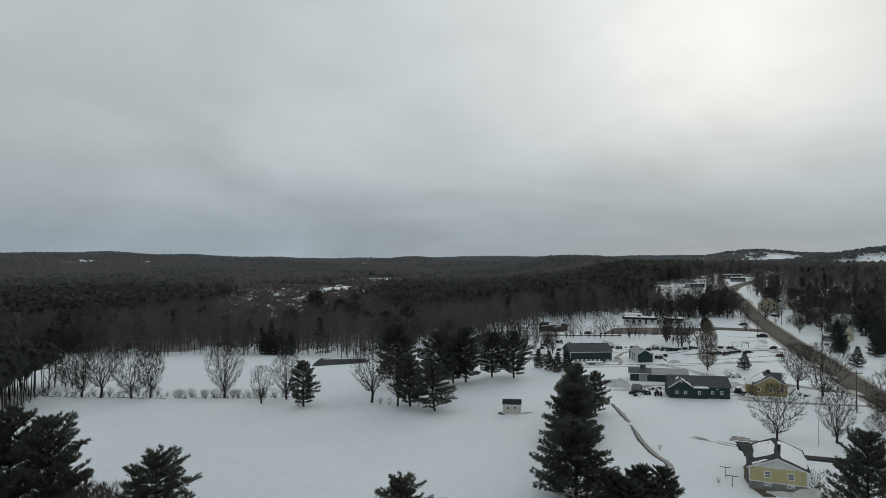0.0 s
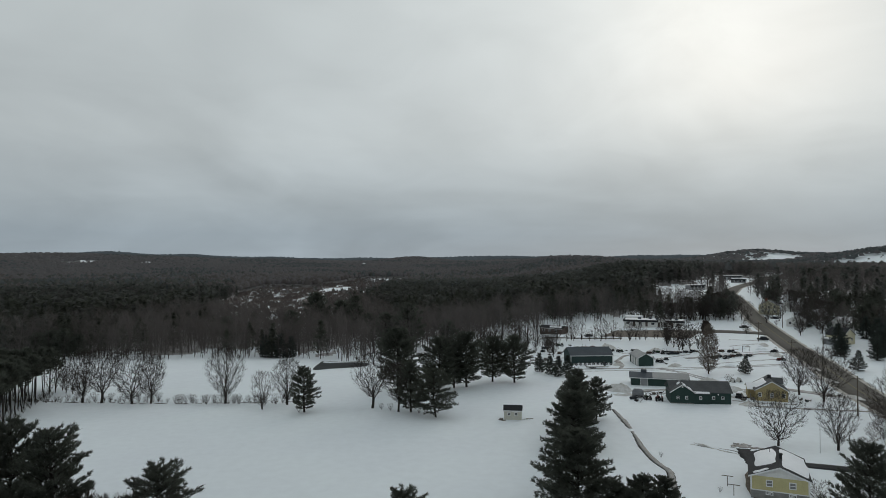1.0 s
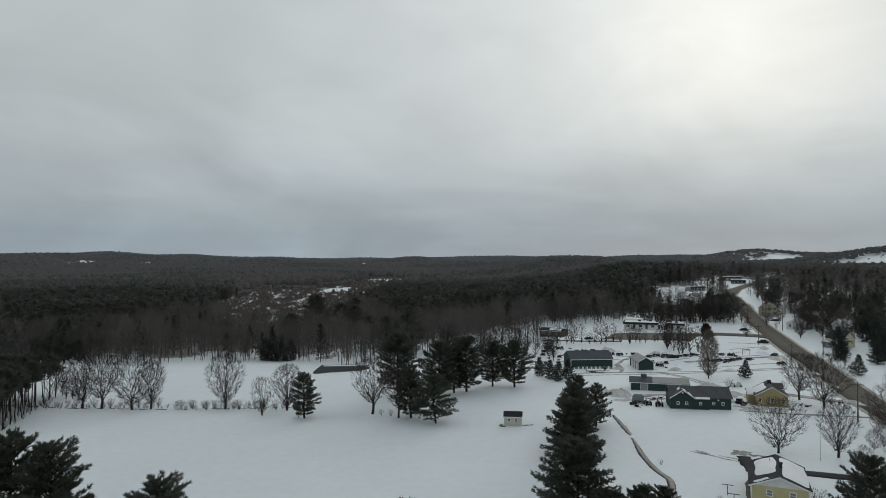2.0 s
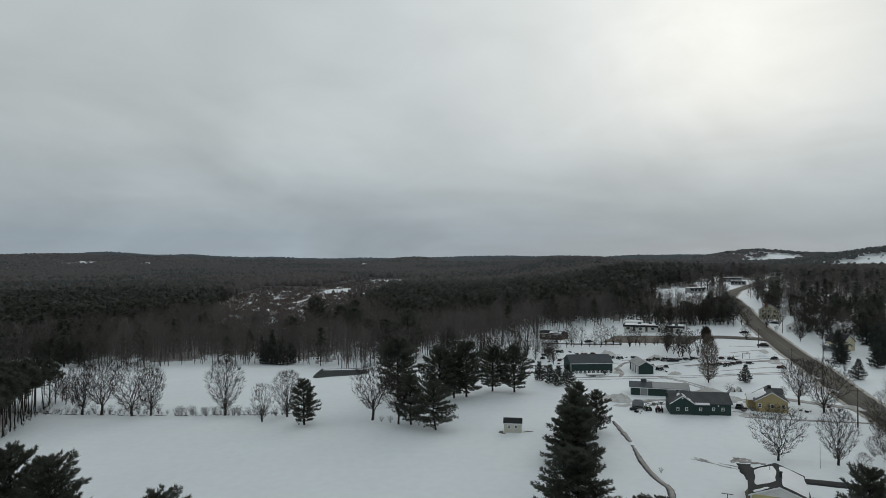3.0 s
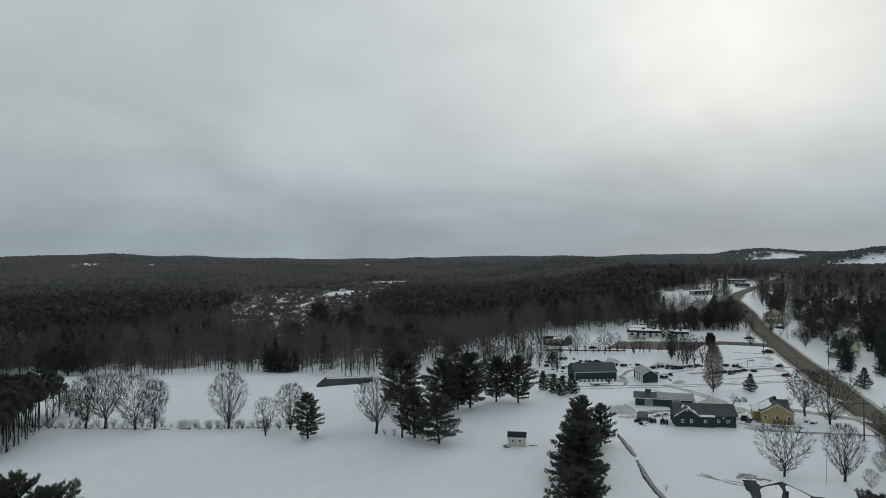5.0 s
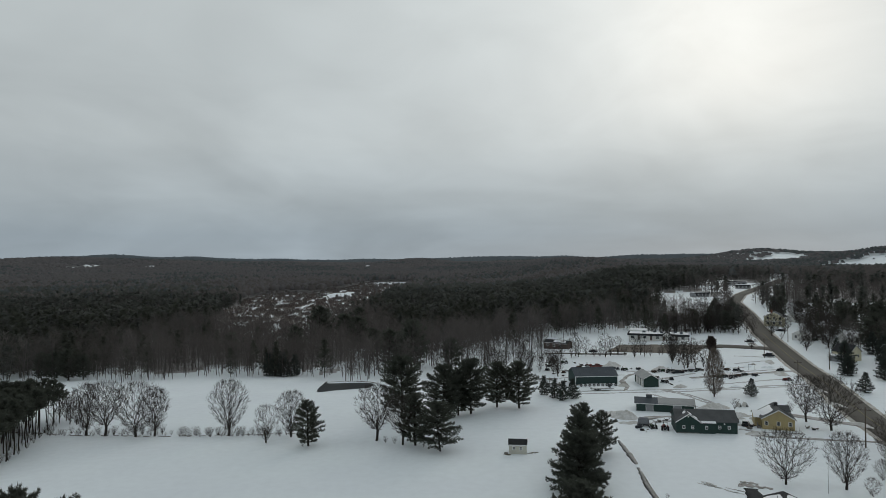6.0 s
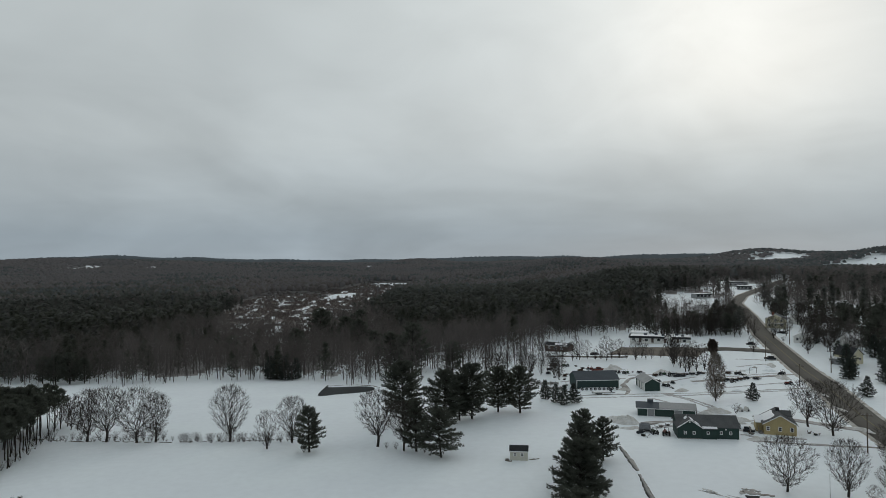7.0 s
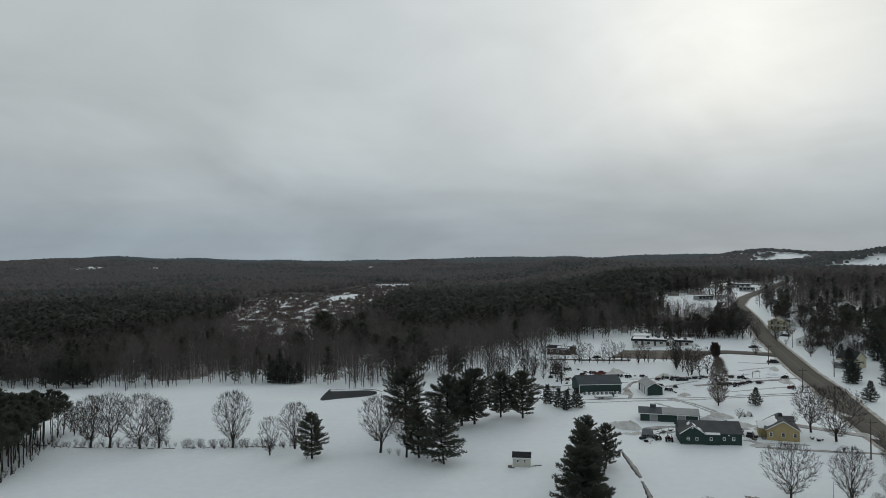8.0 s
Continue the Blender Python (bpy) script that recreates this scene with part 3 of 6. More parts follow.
def bare_tree(name, label, seed, height, spread, limbs=5, fork=0.16, up=0.5, twig=0.03, mat=None, dense=1.0, group="bare trees", trunk_r=0.023, widest=0.60):
    """A leafless broadleaf: limbs rise from a low fork and branch again and again until their twigs fill an egg-shaped crown."""
    rg = random.Random(seed)
    e = thing(name, label, "tree" if height > 4 else "shrub", group)
    R, low = height * (0.235 + 0.30 * spread), height * max(0.05, fork * 0.9)
    lumps = [(rg.uniform(0, 6.283), rg.uniform(0.2, 0.9), rg.uniform(-0.22, 0.16)) for k in range(6)]

    def crown_point(g, a, f):
        w = max(0.0, 1 - ((g - widest) / (1 - widest)) ** 2.2) ** 0.42 if g > widest else 1 - ((widest - g) / widest) ** 1.7 * 0.9
        for la, lg, k in lumps:
            w *= 1 + k * math.exp(-(((a - la + math.pi) % 6.283 - math.pi) / 0.6) ** 2 - ((g - lg) / 0.2) ** 2)
        return Vector((math.cos(a) * R * w * f, math.sin(a) * R * w * f, low + (height - low) * g))

    pos, way, parent = [Vector((0, 0, -0.25))], [Vector((0, 0, 1))], [-1]

    def grow(at, goal, n, bend):
        """A curved branch of n pieces from node at to the goal."""
        p0, d0 = pos[at], way[at]
        span = (goal - p0).length
        mid = p0 + (d0 * bend + (goal - p0).normalized() * (1 - bend)) * span * 0.5
        last = at
        for i in range(1, n + 1):
            t = i / n
            p = p0 * (1 - t) ** 2 + mid * 2 * t * (1 - t) + goal * t * t
            if i < n:
                p = p + rand_dir(rg) * span * 0.035
            pos.append(p)
            way.append((p - pos[last]).normalized())
            parent.append(last)
            last = len(pos) - 1
        return last

    top = grow(0, Vector((rg.uniform(-0.02, 0.02) * height, rg.uniform(-0.02, 0.02) * height, fork * height)), 3, 0.3)
    for k in range(limbs):
        a = 6.283 * k / limbs + rg.uniform(-0.35, 0.35)
        g = rg.uniform(0.55, 0.9) if k % 3 else rg.uniform(0.82, 0.97)
        start = top if k % 2 else rg.choice((top, top - 1))
        grow(start, crown_point(g, a, rg.uniform(0.55, 0.9) if k % 3 else rg.uniform(0.05, 0.4)), 8, 0.06 + 0.22 * up)
    heart, tips = Vector((0, 0, 0.75 * fork * height)), []
    for level, count in enumerate((int(40 * dense), int(560 * dense))):
        goals = [crown_point(((i + rg.random()) / count) ** 0.85, rg.uniform(0, 6.283), rg.random() ** (0.5, 0.42)[level]) for i in range(count)]
        rg.shuffle(goals)
        for goal in goals:
            P = np.array([tuple(p) for p in pos])
            W = np.array([tuple(w) for w in way])
            to = np.array(tuple(goal)) - P
            dist = np.sqrt((to * to).sum(1)) + 1e-6
            cos = (to * W).sum(1) / dist
            flow = np.array(tuple((goal - heart).normalized()))
            cost = dist * (2.3 - 0.6 * cos - 0.95 * (to @ flow) / dist) + 0.5 * np.maximum(0, P[:, 2] - goal.z)
            cost[:top] += 1e3
            end = grow(int(cost.argmin()), goal, 4 if level == 0 else 3, 0.3 if level == 0 else 0.12)
            if level:
                tips.append(end)
    load = [0] * len(pos)
    for t in tips:
        while t >= 0:
            load[t] += 1
            t = parent[t]
    thin = trunk_r * height / max(1, len(tips)) ** 0.56
    rad = [max(thin * max(1, n) ** 0.56, 0.009) for n in load]
    tv, tf, cv, cf = [], [], [], []
    for i in range(1, len(pos)):
        p = parent[i]
        big = rad[i] > thin * 3.5
        tube(tv if big else cv, tf if big else cf, pos[p], pos[i], min(rad[p], rad[i] * 1.25) * (1.2 if p == 0 else 1), rad[i], 6 if load[i] > 40 else 4 if big else 3)
    for t in tips:
        for q in (t, t, t, parent[t], parent[t]):
            d = (way[q] * 0.5 + (pos[q] - heart).normalized() * 0.7 + rand_dir(rg) * 0.55).normalized()
            sliver(cv, cf, pos[q], d * rg.uniform(0.05, 0.11) * height, twig, rg)
    part("trunk", mesh_from("trunk", tv, tf, BARK), e)
    part("crown", mesh_from("crown", cv, cf, mat or TWIG), e)
    return e


def pine(name, label, seed, height, radius, bare=0.15, layers=None, droop=0.0, mat=None, tuft=0.42, dense=1.0, cone=0.5, group="pines", category="pine tree", stem=1.0, blades=9, blade_w=0.22, low=0.62, lift=0.0):
    """A conifer: tapering trunk and many plume-like branches set with needle tufts; cone: 0 rounded crown, 1 spire."""
    rg = random.Random(seed)
    tv, tf, cv, cf = [], [], [], []
    e = thing(name, label, category, group)
    p, n = Vector((0, 0, -0.2)), 7
    axis = [p.copy()]
    for i in range(n):
        p = p + Vector((rg.uniform(-0.12, 0.12) * height / 10, rg.uniform(-0.12, 0.12) * height / 10, (height * 0.95 + 0.2) / n))
        axis.append(p.copy())
    r0 = (height * 0.017 + 0.05) * stem
    for i in range(n):
        tube(tv, tf, axis[i], axis[i + 1], r0 * (1 - i / n) + 0.02, r0 * (1 - (i + 1) / n) + 0.02, 6)
    total = 6 * (layers or int(height * 1.5))
    lobes = [(rg.uniform(0, 6.283), rg.uniform(0.1, 0.9)) for k in range(5)]
    for li in range(total):
        g = min(1.0, max(0.0, (li + rg.uniform(-2, 2)) / total)) ** 0.93
        if cone < 0.8 and droop >= 0:
            whorls = max(5, int(height * 0.8))
            g = min(1.0, 0.62 * g + 0.38 * round(g * whorls) / whorls + rg.uniform(-0.012, 0.012))
        g = max(0.0, g)
        f = bare + (0.99 - bare) * g
        k = min(n - 1, int(f * n))
        c = axis[k].lerp(axis[k + 1], f * n - k)
        prof = ((1 - g ** 3.0) ** 0.62 * (1 - cone) + (1 - g) ** 0.85 * cone) * min(1.0, low + 1.5 * g)
        a = li * 2.39996 + rg.uniform(-0.5, 0.5)
        lobe = max(math.exp(-(((a - la + math.pi) % 6.283 - math.pi) / 0.7) ** 2 - ((g - lg) / 0.14) ** 2) for la, lg in lobes)
        ln = max(0.4, radius * prof * (rg.uniform(0.62, 1.06) + 0.30 * lobe))
        rise = 0.75 * g * g + 0.12 + lift * (1 - 0.5 * g) - droop * (1 - g) + rg.uniform(-0.12, 0.14)
        if cone > 0.8:
            rise = 0.35 * g - 0.02 + rg.uniform(-0.1, 0.1)
        d = Vector((math.cos(a), math.sin(a), rise)).normalized()
        tip = c + d * ln + Vector((0, 0, 0.10 * ln))
        tube(tv, tf, c, tip, 0.025 + 0.010 * ln, 0.012, 3)
        side = Vector((-math.sin(a), math.cos(a), 0))
        m = max(5, int(ln * 5.0 * dense))
        for t in range(m):
            u = 0.25 + 0.77 * (t + rg.random()) / m
            wdt = ln * 0.36 * (1.2 - u * 0.9)
            q = c.lerp(tip, min(u, 1.0)) + side * rg.uniform(-wdt, wdt) + Vector((0, 0, rg.uniform(-0.04, 0.07) * ln))
            for b in range(blades):
                dd = (d * 0.9 + rand_dir(rg) * 0.65 + Vector((0, 0, 0.25))).normalized()
                sliver(cv, cf, q, dd * tuft * rg.uniform(0.7, 1.4), tuft * blade_w, rg)
    for b in range(24):
        sliver(cv, cf, axis[-1] - Vector((0, 0, rg.uniform(0, 0.7))), (rand_dir(rg) * 0.7 + Vector((0, 0, 0.8))).normalized() * tuft * 1.3, tuft * 0.3, rg)
    part("trunk", mesh_from("trunk", tv, tf, BARK), e)
    part("crown", mesh_from("crown", cv, cf, mat or NEEDLES), e)
    return e


def stand(ob, x, y, turn=0.0, scale=1.0, first=False, sink=0.0, sz=None):
    """Sets a thing, or a copy of it, on the land."""
    m = pose(x, y, land(x, y) - sink, 0, 0, turn) @ Matrix.Diagonal((scale, scale, sz or scale, 1))
    if first:
        ob.matrix_basis = m
        return ob
    return copy_thing(ob, m)


def plant(ob, spots, seed=0):
    """Copies of one tree at x, y, scale; the first spot takes the tree itself."""
    rg = random.Random(seed)
    for i, (x, y, s) in enumerate(spots):
        stand(ob, x, y, rg.uniform(0, 360), s, first=(i == 0))


# tall white pines close to the camera
pine_a = pine("white_pine", "tall dark green white pine with plumed branches", 11, 15.5, 5.4, 0.12, layers=22, dense=3.0, cone=0.3, tuft=0.36, blade_w=0.17, blades=12, lift=0.2)
plant(pine_a, [(-37.8, 63.5, 1.0), (-43.5, 66, 1.02), (-47, 60, 0.95), (43.2, 67, 0.84), (-51, 70, 1.0), (-42, 57.5, 0.9)], 1)
pine_b = pine("white_pine", "flat-topped dark green white pine with upswept limbs", 12, 13.0, 4.9, 0.42, layers=14, dense=3.0, cone=0.45, tuft=0.36, low=0.9, blade_w=0.17, blades=12, lift=0.0)
plant(pine_b, [(-26.9, 62, 0.95), (-4, 62, 0.80), (0.4, 54, 0.83), (5, 54.5, 0.79)], 2)
pine_c = pine("white_pine", "broad bushy white pine, dark green to the ground", 13, 9.7, 5.8, 0.03, layers=20, dense=2.8, cone=0.5, tuft=0.42, low=0.9, blade_w=0.2, blades=11)
plant(pine_c, [(21.2, 108, 1.0), (16.9, 84, 1.0), (23.6, 79, 0.56), (20.4, 79, 0.5), (26.8, 80.5, 0.5), (21.8, 77, 0.45)], 3)
pine_d = pine("white_pine", "upright dark green white pine in the snowy field", 14, 10.4, 4.1, 0.08, layers=17, dense=2.2, cone=0.4, tuft=0.42, blade_w=0.2)
plant(pine_d, [(25.8, 127, 1.0), (-28.5, 134.8, 0.92), (29.6, 128.2, 0.82), (-6.7, 134.8, 1.03), (23.8, 119, 1.0)], 4)
pine_e = pine("white_pine", "spreading dark green white pine on open snow", 15, 9.8, 5.0, 0.14, layers=15, dense=2.2, cone=0.25, droop=0.2, tuft=0.42, low=0.75, blade_w=0.2)
plant(pine_e, [(-1.6, 130.5, 0.98)], 5)
pine_f = pine("white_pine", "tall full-crowned white pine at the field edge", 16, 13.8, 5.5, 0.10, layers=22, dense=2.1, cone=0.15, droop=0.05, tuft=0.46, low=0.55, blade_w=0.2)
plant(pine_f, [(5.6, 162.5, 1.0), (-11.0, 158, 1.10), (-1.2, 157, 0.95), (12.6, 170, 0.86), (18.1, 168.6, 0.88), (2.5, 161, 0.8)], 6)

pine_g = pine("wood_pine", "dark full pine at the edge of the woods", 17, 13.5, 4.8, 0.10, layers=14, dense=0.6, cone=0.15, tuft=0.9)
plant(pine_g, [(-98, 300, 1.0), (-139, 241, 0.85), (-134.5, 243, 0.7), (-144, 241, 0.8), (-150, 243, 0.75), (-14.5, 262, 1.45), (-66, 340, 1.65), (-53, 338, 1.35), (-24, 272, 1.2), (-45, 330, 1.3), (-150, 262, 1.0), (-70, 300, 1.2), (60, 352, 1.1), (1.5, 246, 0.9), (-18, 268, 1.1), (-52, 392, 1.3), (-34, 300, 1.1),
               (166, 262, 0.72), (174, 268, 0.78), (160, 253, 0.55), (178, 274, 0.8), (181, 300, 0.85), (192, 298, 0.8), (201, 307, 0.9), (187, 314, 0.8), (171, 345, 0.75), (178, 352, 0.8), (196, 327, 0.85), (204, 284, 0.85), (193, 276, 0.8),
               (121, 304, 0.6), (132, 303, 0.68), (116, 312, 0.7), (144, 338, 0.7), (125, 297, 0.72), (128, 311, 0.75), (139.5, 324, 0.8), (136, 338, 0.7)], 19)

# row of bare maples on the far field boundary
maple_a = bare_tree("maple", "leafless spreading maple with forked grey trunk", 21, 11.5, 0.95, limbs=8, fork=0.10, up=0.42, dense=1.45, twig=0.040)
plant(maple_a, [(-67.5, 142.7, 1.0), (150, 264, 0.95), (160, 283, 0.9), (145, 252, 1.1), (83.3, 144.4, 1.0), (90.5, 121, 0.9), (55.9, 110.4, 0.78), (80.5, 117.5, 0.86)], 7)
maple_b = bare_tree("maple", "leafless oval-crowned maple with dense fine twigs", 22, 11.8, 0.42, limbs=7, fork=0.12, up=0.55, dense=1.3, twig=0.040)
plant(maple_b, [(-47.4, 143.1, 1.0), (-79, 144, 0.93), (-63.6, 143.1, 0.86), (-33.7, 141.8, 0.82), (64.4, 107.8, 0.76), (139, 283, 0.8), (170, 300, 1.0), (134, 247, 0.7), (154, 279, 0.9), (162, 297, 1.0), (167, 313, 0.95), (158, 271, 0.85), (143, 262, 0.75), (166, 248, 0.85), (158, 244, 0.8), (146, 240, 0.6), (172, 326, 0.9), (165, 333, 0.85), (148, 290, 0.7)], 8)
maple_c = bare_tree("maple", "leafless upright maple with a single dark trunk", 23, 11.5, 0.6, limbs=7, fork=0.22, up=0.45, dense=1.3, twig=0.040)
plant(maple_c, [(-74.6, 143.6, 1.0), (-15, 138.5, 1.0), (-9.3, 135.2, 0.85), (82.0, 152, 0.9), (93, 131, 0.95), (118, 300, 0.85), (127, 306, 0.95), (133, 318, 0.9), (122, 318, 1.0), (141, 316, 0.8), (112, 306, 0.9)], 9)
birch = bare_tree("young_birch", "slender pale leafless young tree", 24, 7.8, 0.35, limbs=6, fork=0.08, up=0.6, dense=0.6, twig=0.035)
plant(birch, [(-37.8, 137.3, 1.0), (116, 252, 0.8)], 10)
shrub = bare_tree("shrub", "leafless brown shrub standing out of snow", 25, 2.6, 0.8, limbs=20, fork=0.02, up=0.1, twig=0.03, mat=TWIG_RED, dense=0.18, group="shrubs", trunk_r=0.012, widest=0.85)
plant(shrub, [(71.2, 164.7, 1.0), (130.5, 226, 1.1), (133, 229, 0.9), (140, 262, 1.0), (143, 266, 1.2), (139, 275, 0.9), (152, 304, 1.0), (148, 300, 0.8), (82.8, 160.5, 1.0), (47.6, 84.2, 1.2), (34.2, 104, 0.35), (37, 88.6, 0.3)] +
      [(-57.5 + 1.9 * i + 0.6 * math.sin(i * 2.3), 143 + 0.7 * math.sin(i * 1.7), 0.75 + 0.25 * math.sin(i * 3.1)) for i in range(12)] + [(-58 + 1.15 * i, 142.6 + 0.6 * math.sin(i * 2.9), 0.62 + 0.2 * math.sin(i * 1.3)) for i in range(22)] +
      [(-97 + 2.0 * i, 145 + 0.8 * math.sin(i * 1.9), 0.6 + 0.2 * math.sin(i * 2.7)) for i in range(18)] + [(-95 + 1.05 * i, 143.9 + 0.5 * math.sin(i * 2.1), 0.42 + 0.15 * math.sin(i * 1.9)) for i in range(34)] +
      [(-83.4 - 0.25 * (y - 122) + 0.9 * math.sin(y * 1.7), y, 0.5 + 0.2 * math.sin(y * 2.3)) for y in range(112, 156, 2)] + [(-29.5, 134.2, 0.4), (-13, 137, 0.5), (-11, 136, 0.6), (-5, 133.6, 0.45)], 11)
thicket = bare_tree("brush", "dense brown leafless brush", 26, 6.5, 0.7, limbs=8, fork=0.04, up=0.5, twig=0.035, mat=TWIG_RED, dense=0.7, group="brush", trunk_r=0.012)
plant(thicket, [(71.5, 104.5, 0.75), (75, 108, 0.8), (-31, 58, 1.95), (-33, 60, 1.85), (-24, 57, 1.75), (-36, 57, 1.85), (-28.5, 56, 1.95), (-30, 62, 1.8), (69, 100, 0.8), (73, 112, 0.7), (76, 114, 0.8), (66.5, 104.5, 0.6), (81, 123, 0.8), (84.5, 128, 0.8), (-26, 58, 1.75), (-34.5, 63, 1.8)], 12)
larch = bare_tree("bare_larch", "tall narrow leafless larch in the yard", 27, 12.8, -0.17, limbs=1, fork=0.07, up=0.6, twig=0.05, mat=TWIG_PALE, dense=2.2, trunk_r=0.015, widest=0.24)
plant(larch, [(72.2, 179.5, 1.0)], 13)

# brush and young trees along the ditch before the motel and beside the barn
scrub = bare_tree("ditch_tree", "thin leafless tree growing along the ditch", 28, 9.0, 0.30, limbs=5, fork=0.10, up=0.55, twig=0.06, dense=0.28, group="ditch trees", trunk_r=0.020)
rg_s = random.Random(3)
plant(scrub, [(46 + 1.9 * i + rg_s.uniform(-2.5, 2.5), 259 - 0.55 * i + rg_s.uniform(-3.5, 3), rg_s.choice((0.4, 0.6, 0.8, 1.0, 1.25))) for i in range(20)] +
      [(82 + rg_s.uniform(-3.5, 4.5), 231 + rg_s.uniform(-9, 9), rg_s.uniform(0.85, 1.3)) for i in range(13)] + [(110 + rg_s.uniform(-14, 14), 306 + rg_s.uniform(-8, 10), rg_s.uniform(0.9, 1.3)) for i in range(30)] +
      [(34 + rg_s.uniform(-5, 4), 232 + rg_s.uniform(-16, 16), rg_s.uniform(0.7, 1.1)) for i in range(14)] +
      [(22 + rg_s.uniform(-9, 9), 236 + rg_s.uniform(-8, 10), rg_s.uniform(0.8, 1.2)) for i in range(14)] +
      [(108 + 1.7 * i + rg_s.uniform(-2, 2), 300 - 0.7 * i + rg_s.uniform(-3, 7), rg_s.uniform(0.8, 1.25)) for i in range(16)] +
      [(-92 + rg_s.uniform(-3, 6), 158 + rg_s.uniform(-5, 9), rg_s.uniform(0.7, 1.0)) for i in range(8)], 16)

spruce = pine("spruce", "small dense dark spruce", 31, 5.8, 2.6, 0.03, layers=16, cone=1.0, dense=1.5, mat=NEEDLES_SPRUCE, tuft=0.36, group="spruces", category="spruce tree")
plant(spruce, [(27.3, 187.2, 0.95), (29.4, 182.2, 0.95), (31, 178.5, 0.98), (34.3, 181.2, 1.0), (81.9, 179, 0.9), (113.3, 180.1, 1.05), (131.5, 219, 1.5), (134.5, 201, 1.5), (139.5, 207, 1.7), (150, 270, 0.9), (121.9, 202.3, 1.2), (124.5, 206, 1.2), (141, 212, 1.4), (129, 196, 1.2), (148, 224, 1.7), (144, 217, 1.5), (157, 232, 1.7), (153, 238, 1.5), (141, 240, 1.1), (-62, 250, 1.7), (-66, 252, 2.0), (-58.5, 252, 1.5), (-69, 255, 1.6)], 14)

# plantation of tall thin pines at the field's corner
cedar = pine("brown_cedar", "rounded dark brown winter cedar beside the lot", 29, 6.0, 2.3, 0.02, layers=22, dense=2.6, cone=0.1, mat=TWIG_RED, tuft=0.4, blades=12, droop=-0.01, lift=0.9, group="spruces", category="cedar tree", low=0.9)
plant(cedar, [(99.5, 249.3, 1.0)], 20)

stand_pine = pine("stand_pine", "tall straight pine with a high dark crown", 32, 10.6, 2.2, 0.60, layers=9, cone=0.3, dense=0.9, tuft=0.55, group="pine plantation", stem=0.5)
spots = []
rg_p = random.Random(5)
for j in range(14):
    for i in range(12):
        y = 119 + 2.8 * j + rg_p.uniform(-1.1, 1.1)
        x = -84.0 - 0.25 * (y - 122) - 2.1 * i + rg_p.uniform(-0.9, 0.9)
        spots.append((x, y, rg_p.uniform(0.86, 1.06)))
plant(stand_pine, spots, 15)

# ---- buildings ----
def box(V, Fc, x0, x1, y0, y1, z0, z1):
    o = len(V)
    V += [(x0, y0, z0), (x1, y0, z0), (x1, y1, z0), (x0, y1, z0), (x0, y0, z1), (x1, y0, z1), (x1, y1, z1), (x0, y1, z1)]
    Fc += [(o, o + 3, o + 2, o + 1), (o + 4, o + 5, o + 6, o + 7), (o, o + 1, o + 5, o + 4), (o + 1, o + 2, o + 6, o + 5), (o + 2, o + 3, o + 7, o + 6), (o + 3, o, o + 4, o + 7)]


def box_mesh(name, mat, *boxes):
    V, Fc = [], []
    for b in boxes:
        box(V, Fc, *b)
    return mesh_from(name, V, Fc, mat)


def bevelled(name, mat, size, at=(0, 0, 0), bevel=0.05, taper=1.0):
    """A bevelled block whose top may taper."""
    bm = bmesh.new()
    bmesh.ops.create_cube(bm, size=1)
    for v in bm.verts:
        k = taper if v.co.z > 0 else 1
        v.co = Vector((v.co.x * size[0] * k, v.co.y * size[1] * k, v.co.z * size[2])) + Vector(at)
    bmesh.ops.bevel(bm, geom=bm.edges[:], offset=bevel, segments=2, affect="EDGES")
    me = bpy.data.meshes.new(name)
    bm.to_mesh(me)
    bm.free()
    me.materials.append(mat)
    return me


def gable_wall(x0, x1, y0, y1, z0, z1, rise, along="x", base=-0.6):
    """Solid walls with gable ends; the ridge runs along x or y."""
    V = [(x0, y0, base), (x1, y0, base), (x1, y1, base), (x0, y1, base), (x0, y0, z1), (x1, y0, z1), (x1, y1, z1), (x0, y1, z1)]
    if along == "x":
        ym = (y0 + y1) / 2
        V += [(x0, ym, z1 + rise), (x1, ym, z1 + rise)]
        Fc = [(0, 1, 5, 4), (2, 3, 7, 6), (3, 0, 4, 8, 7), (1, 2, 6, 9, 5), (0, 3, 2, 1), (4, 5, 9, 8), (6, 7, 8, 9)]
    else:
        xm = (x0 + x1) / 2
        V += [(xm, y0, z1 + rise), (xm, y1, z1 + rise)]
        Fc = [(0, 1, 5, 8, 4), (2, 3, 7, 9, 6), (3, 0, 4, 7), (1, 2, 6, 5), (0, 3, 2, 1), (4, 8, 9, 7), (5, 6, 9, 8)]
    return V, Fc


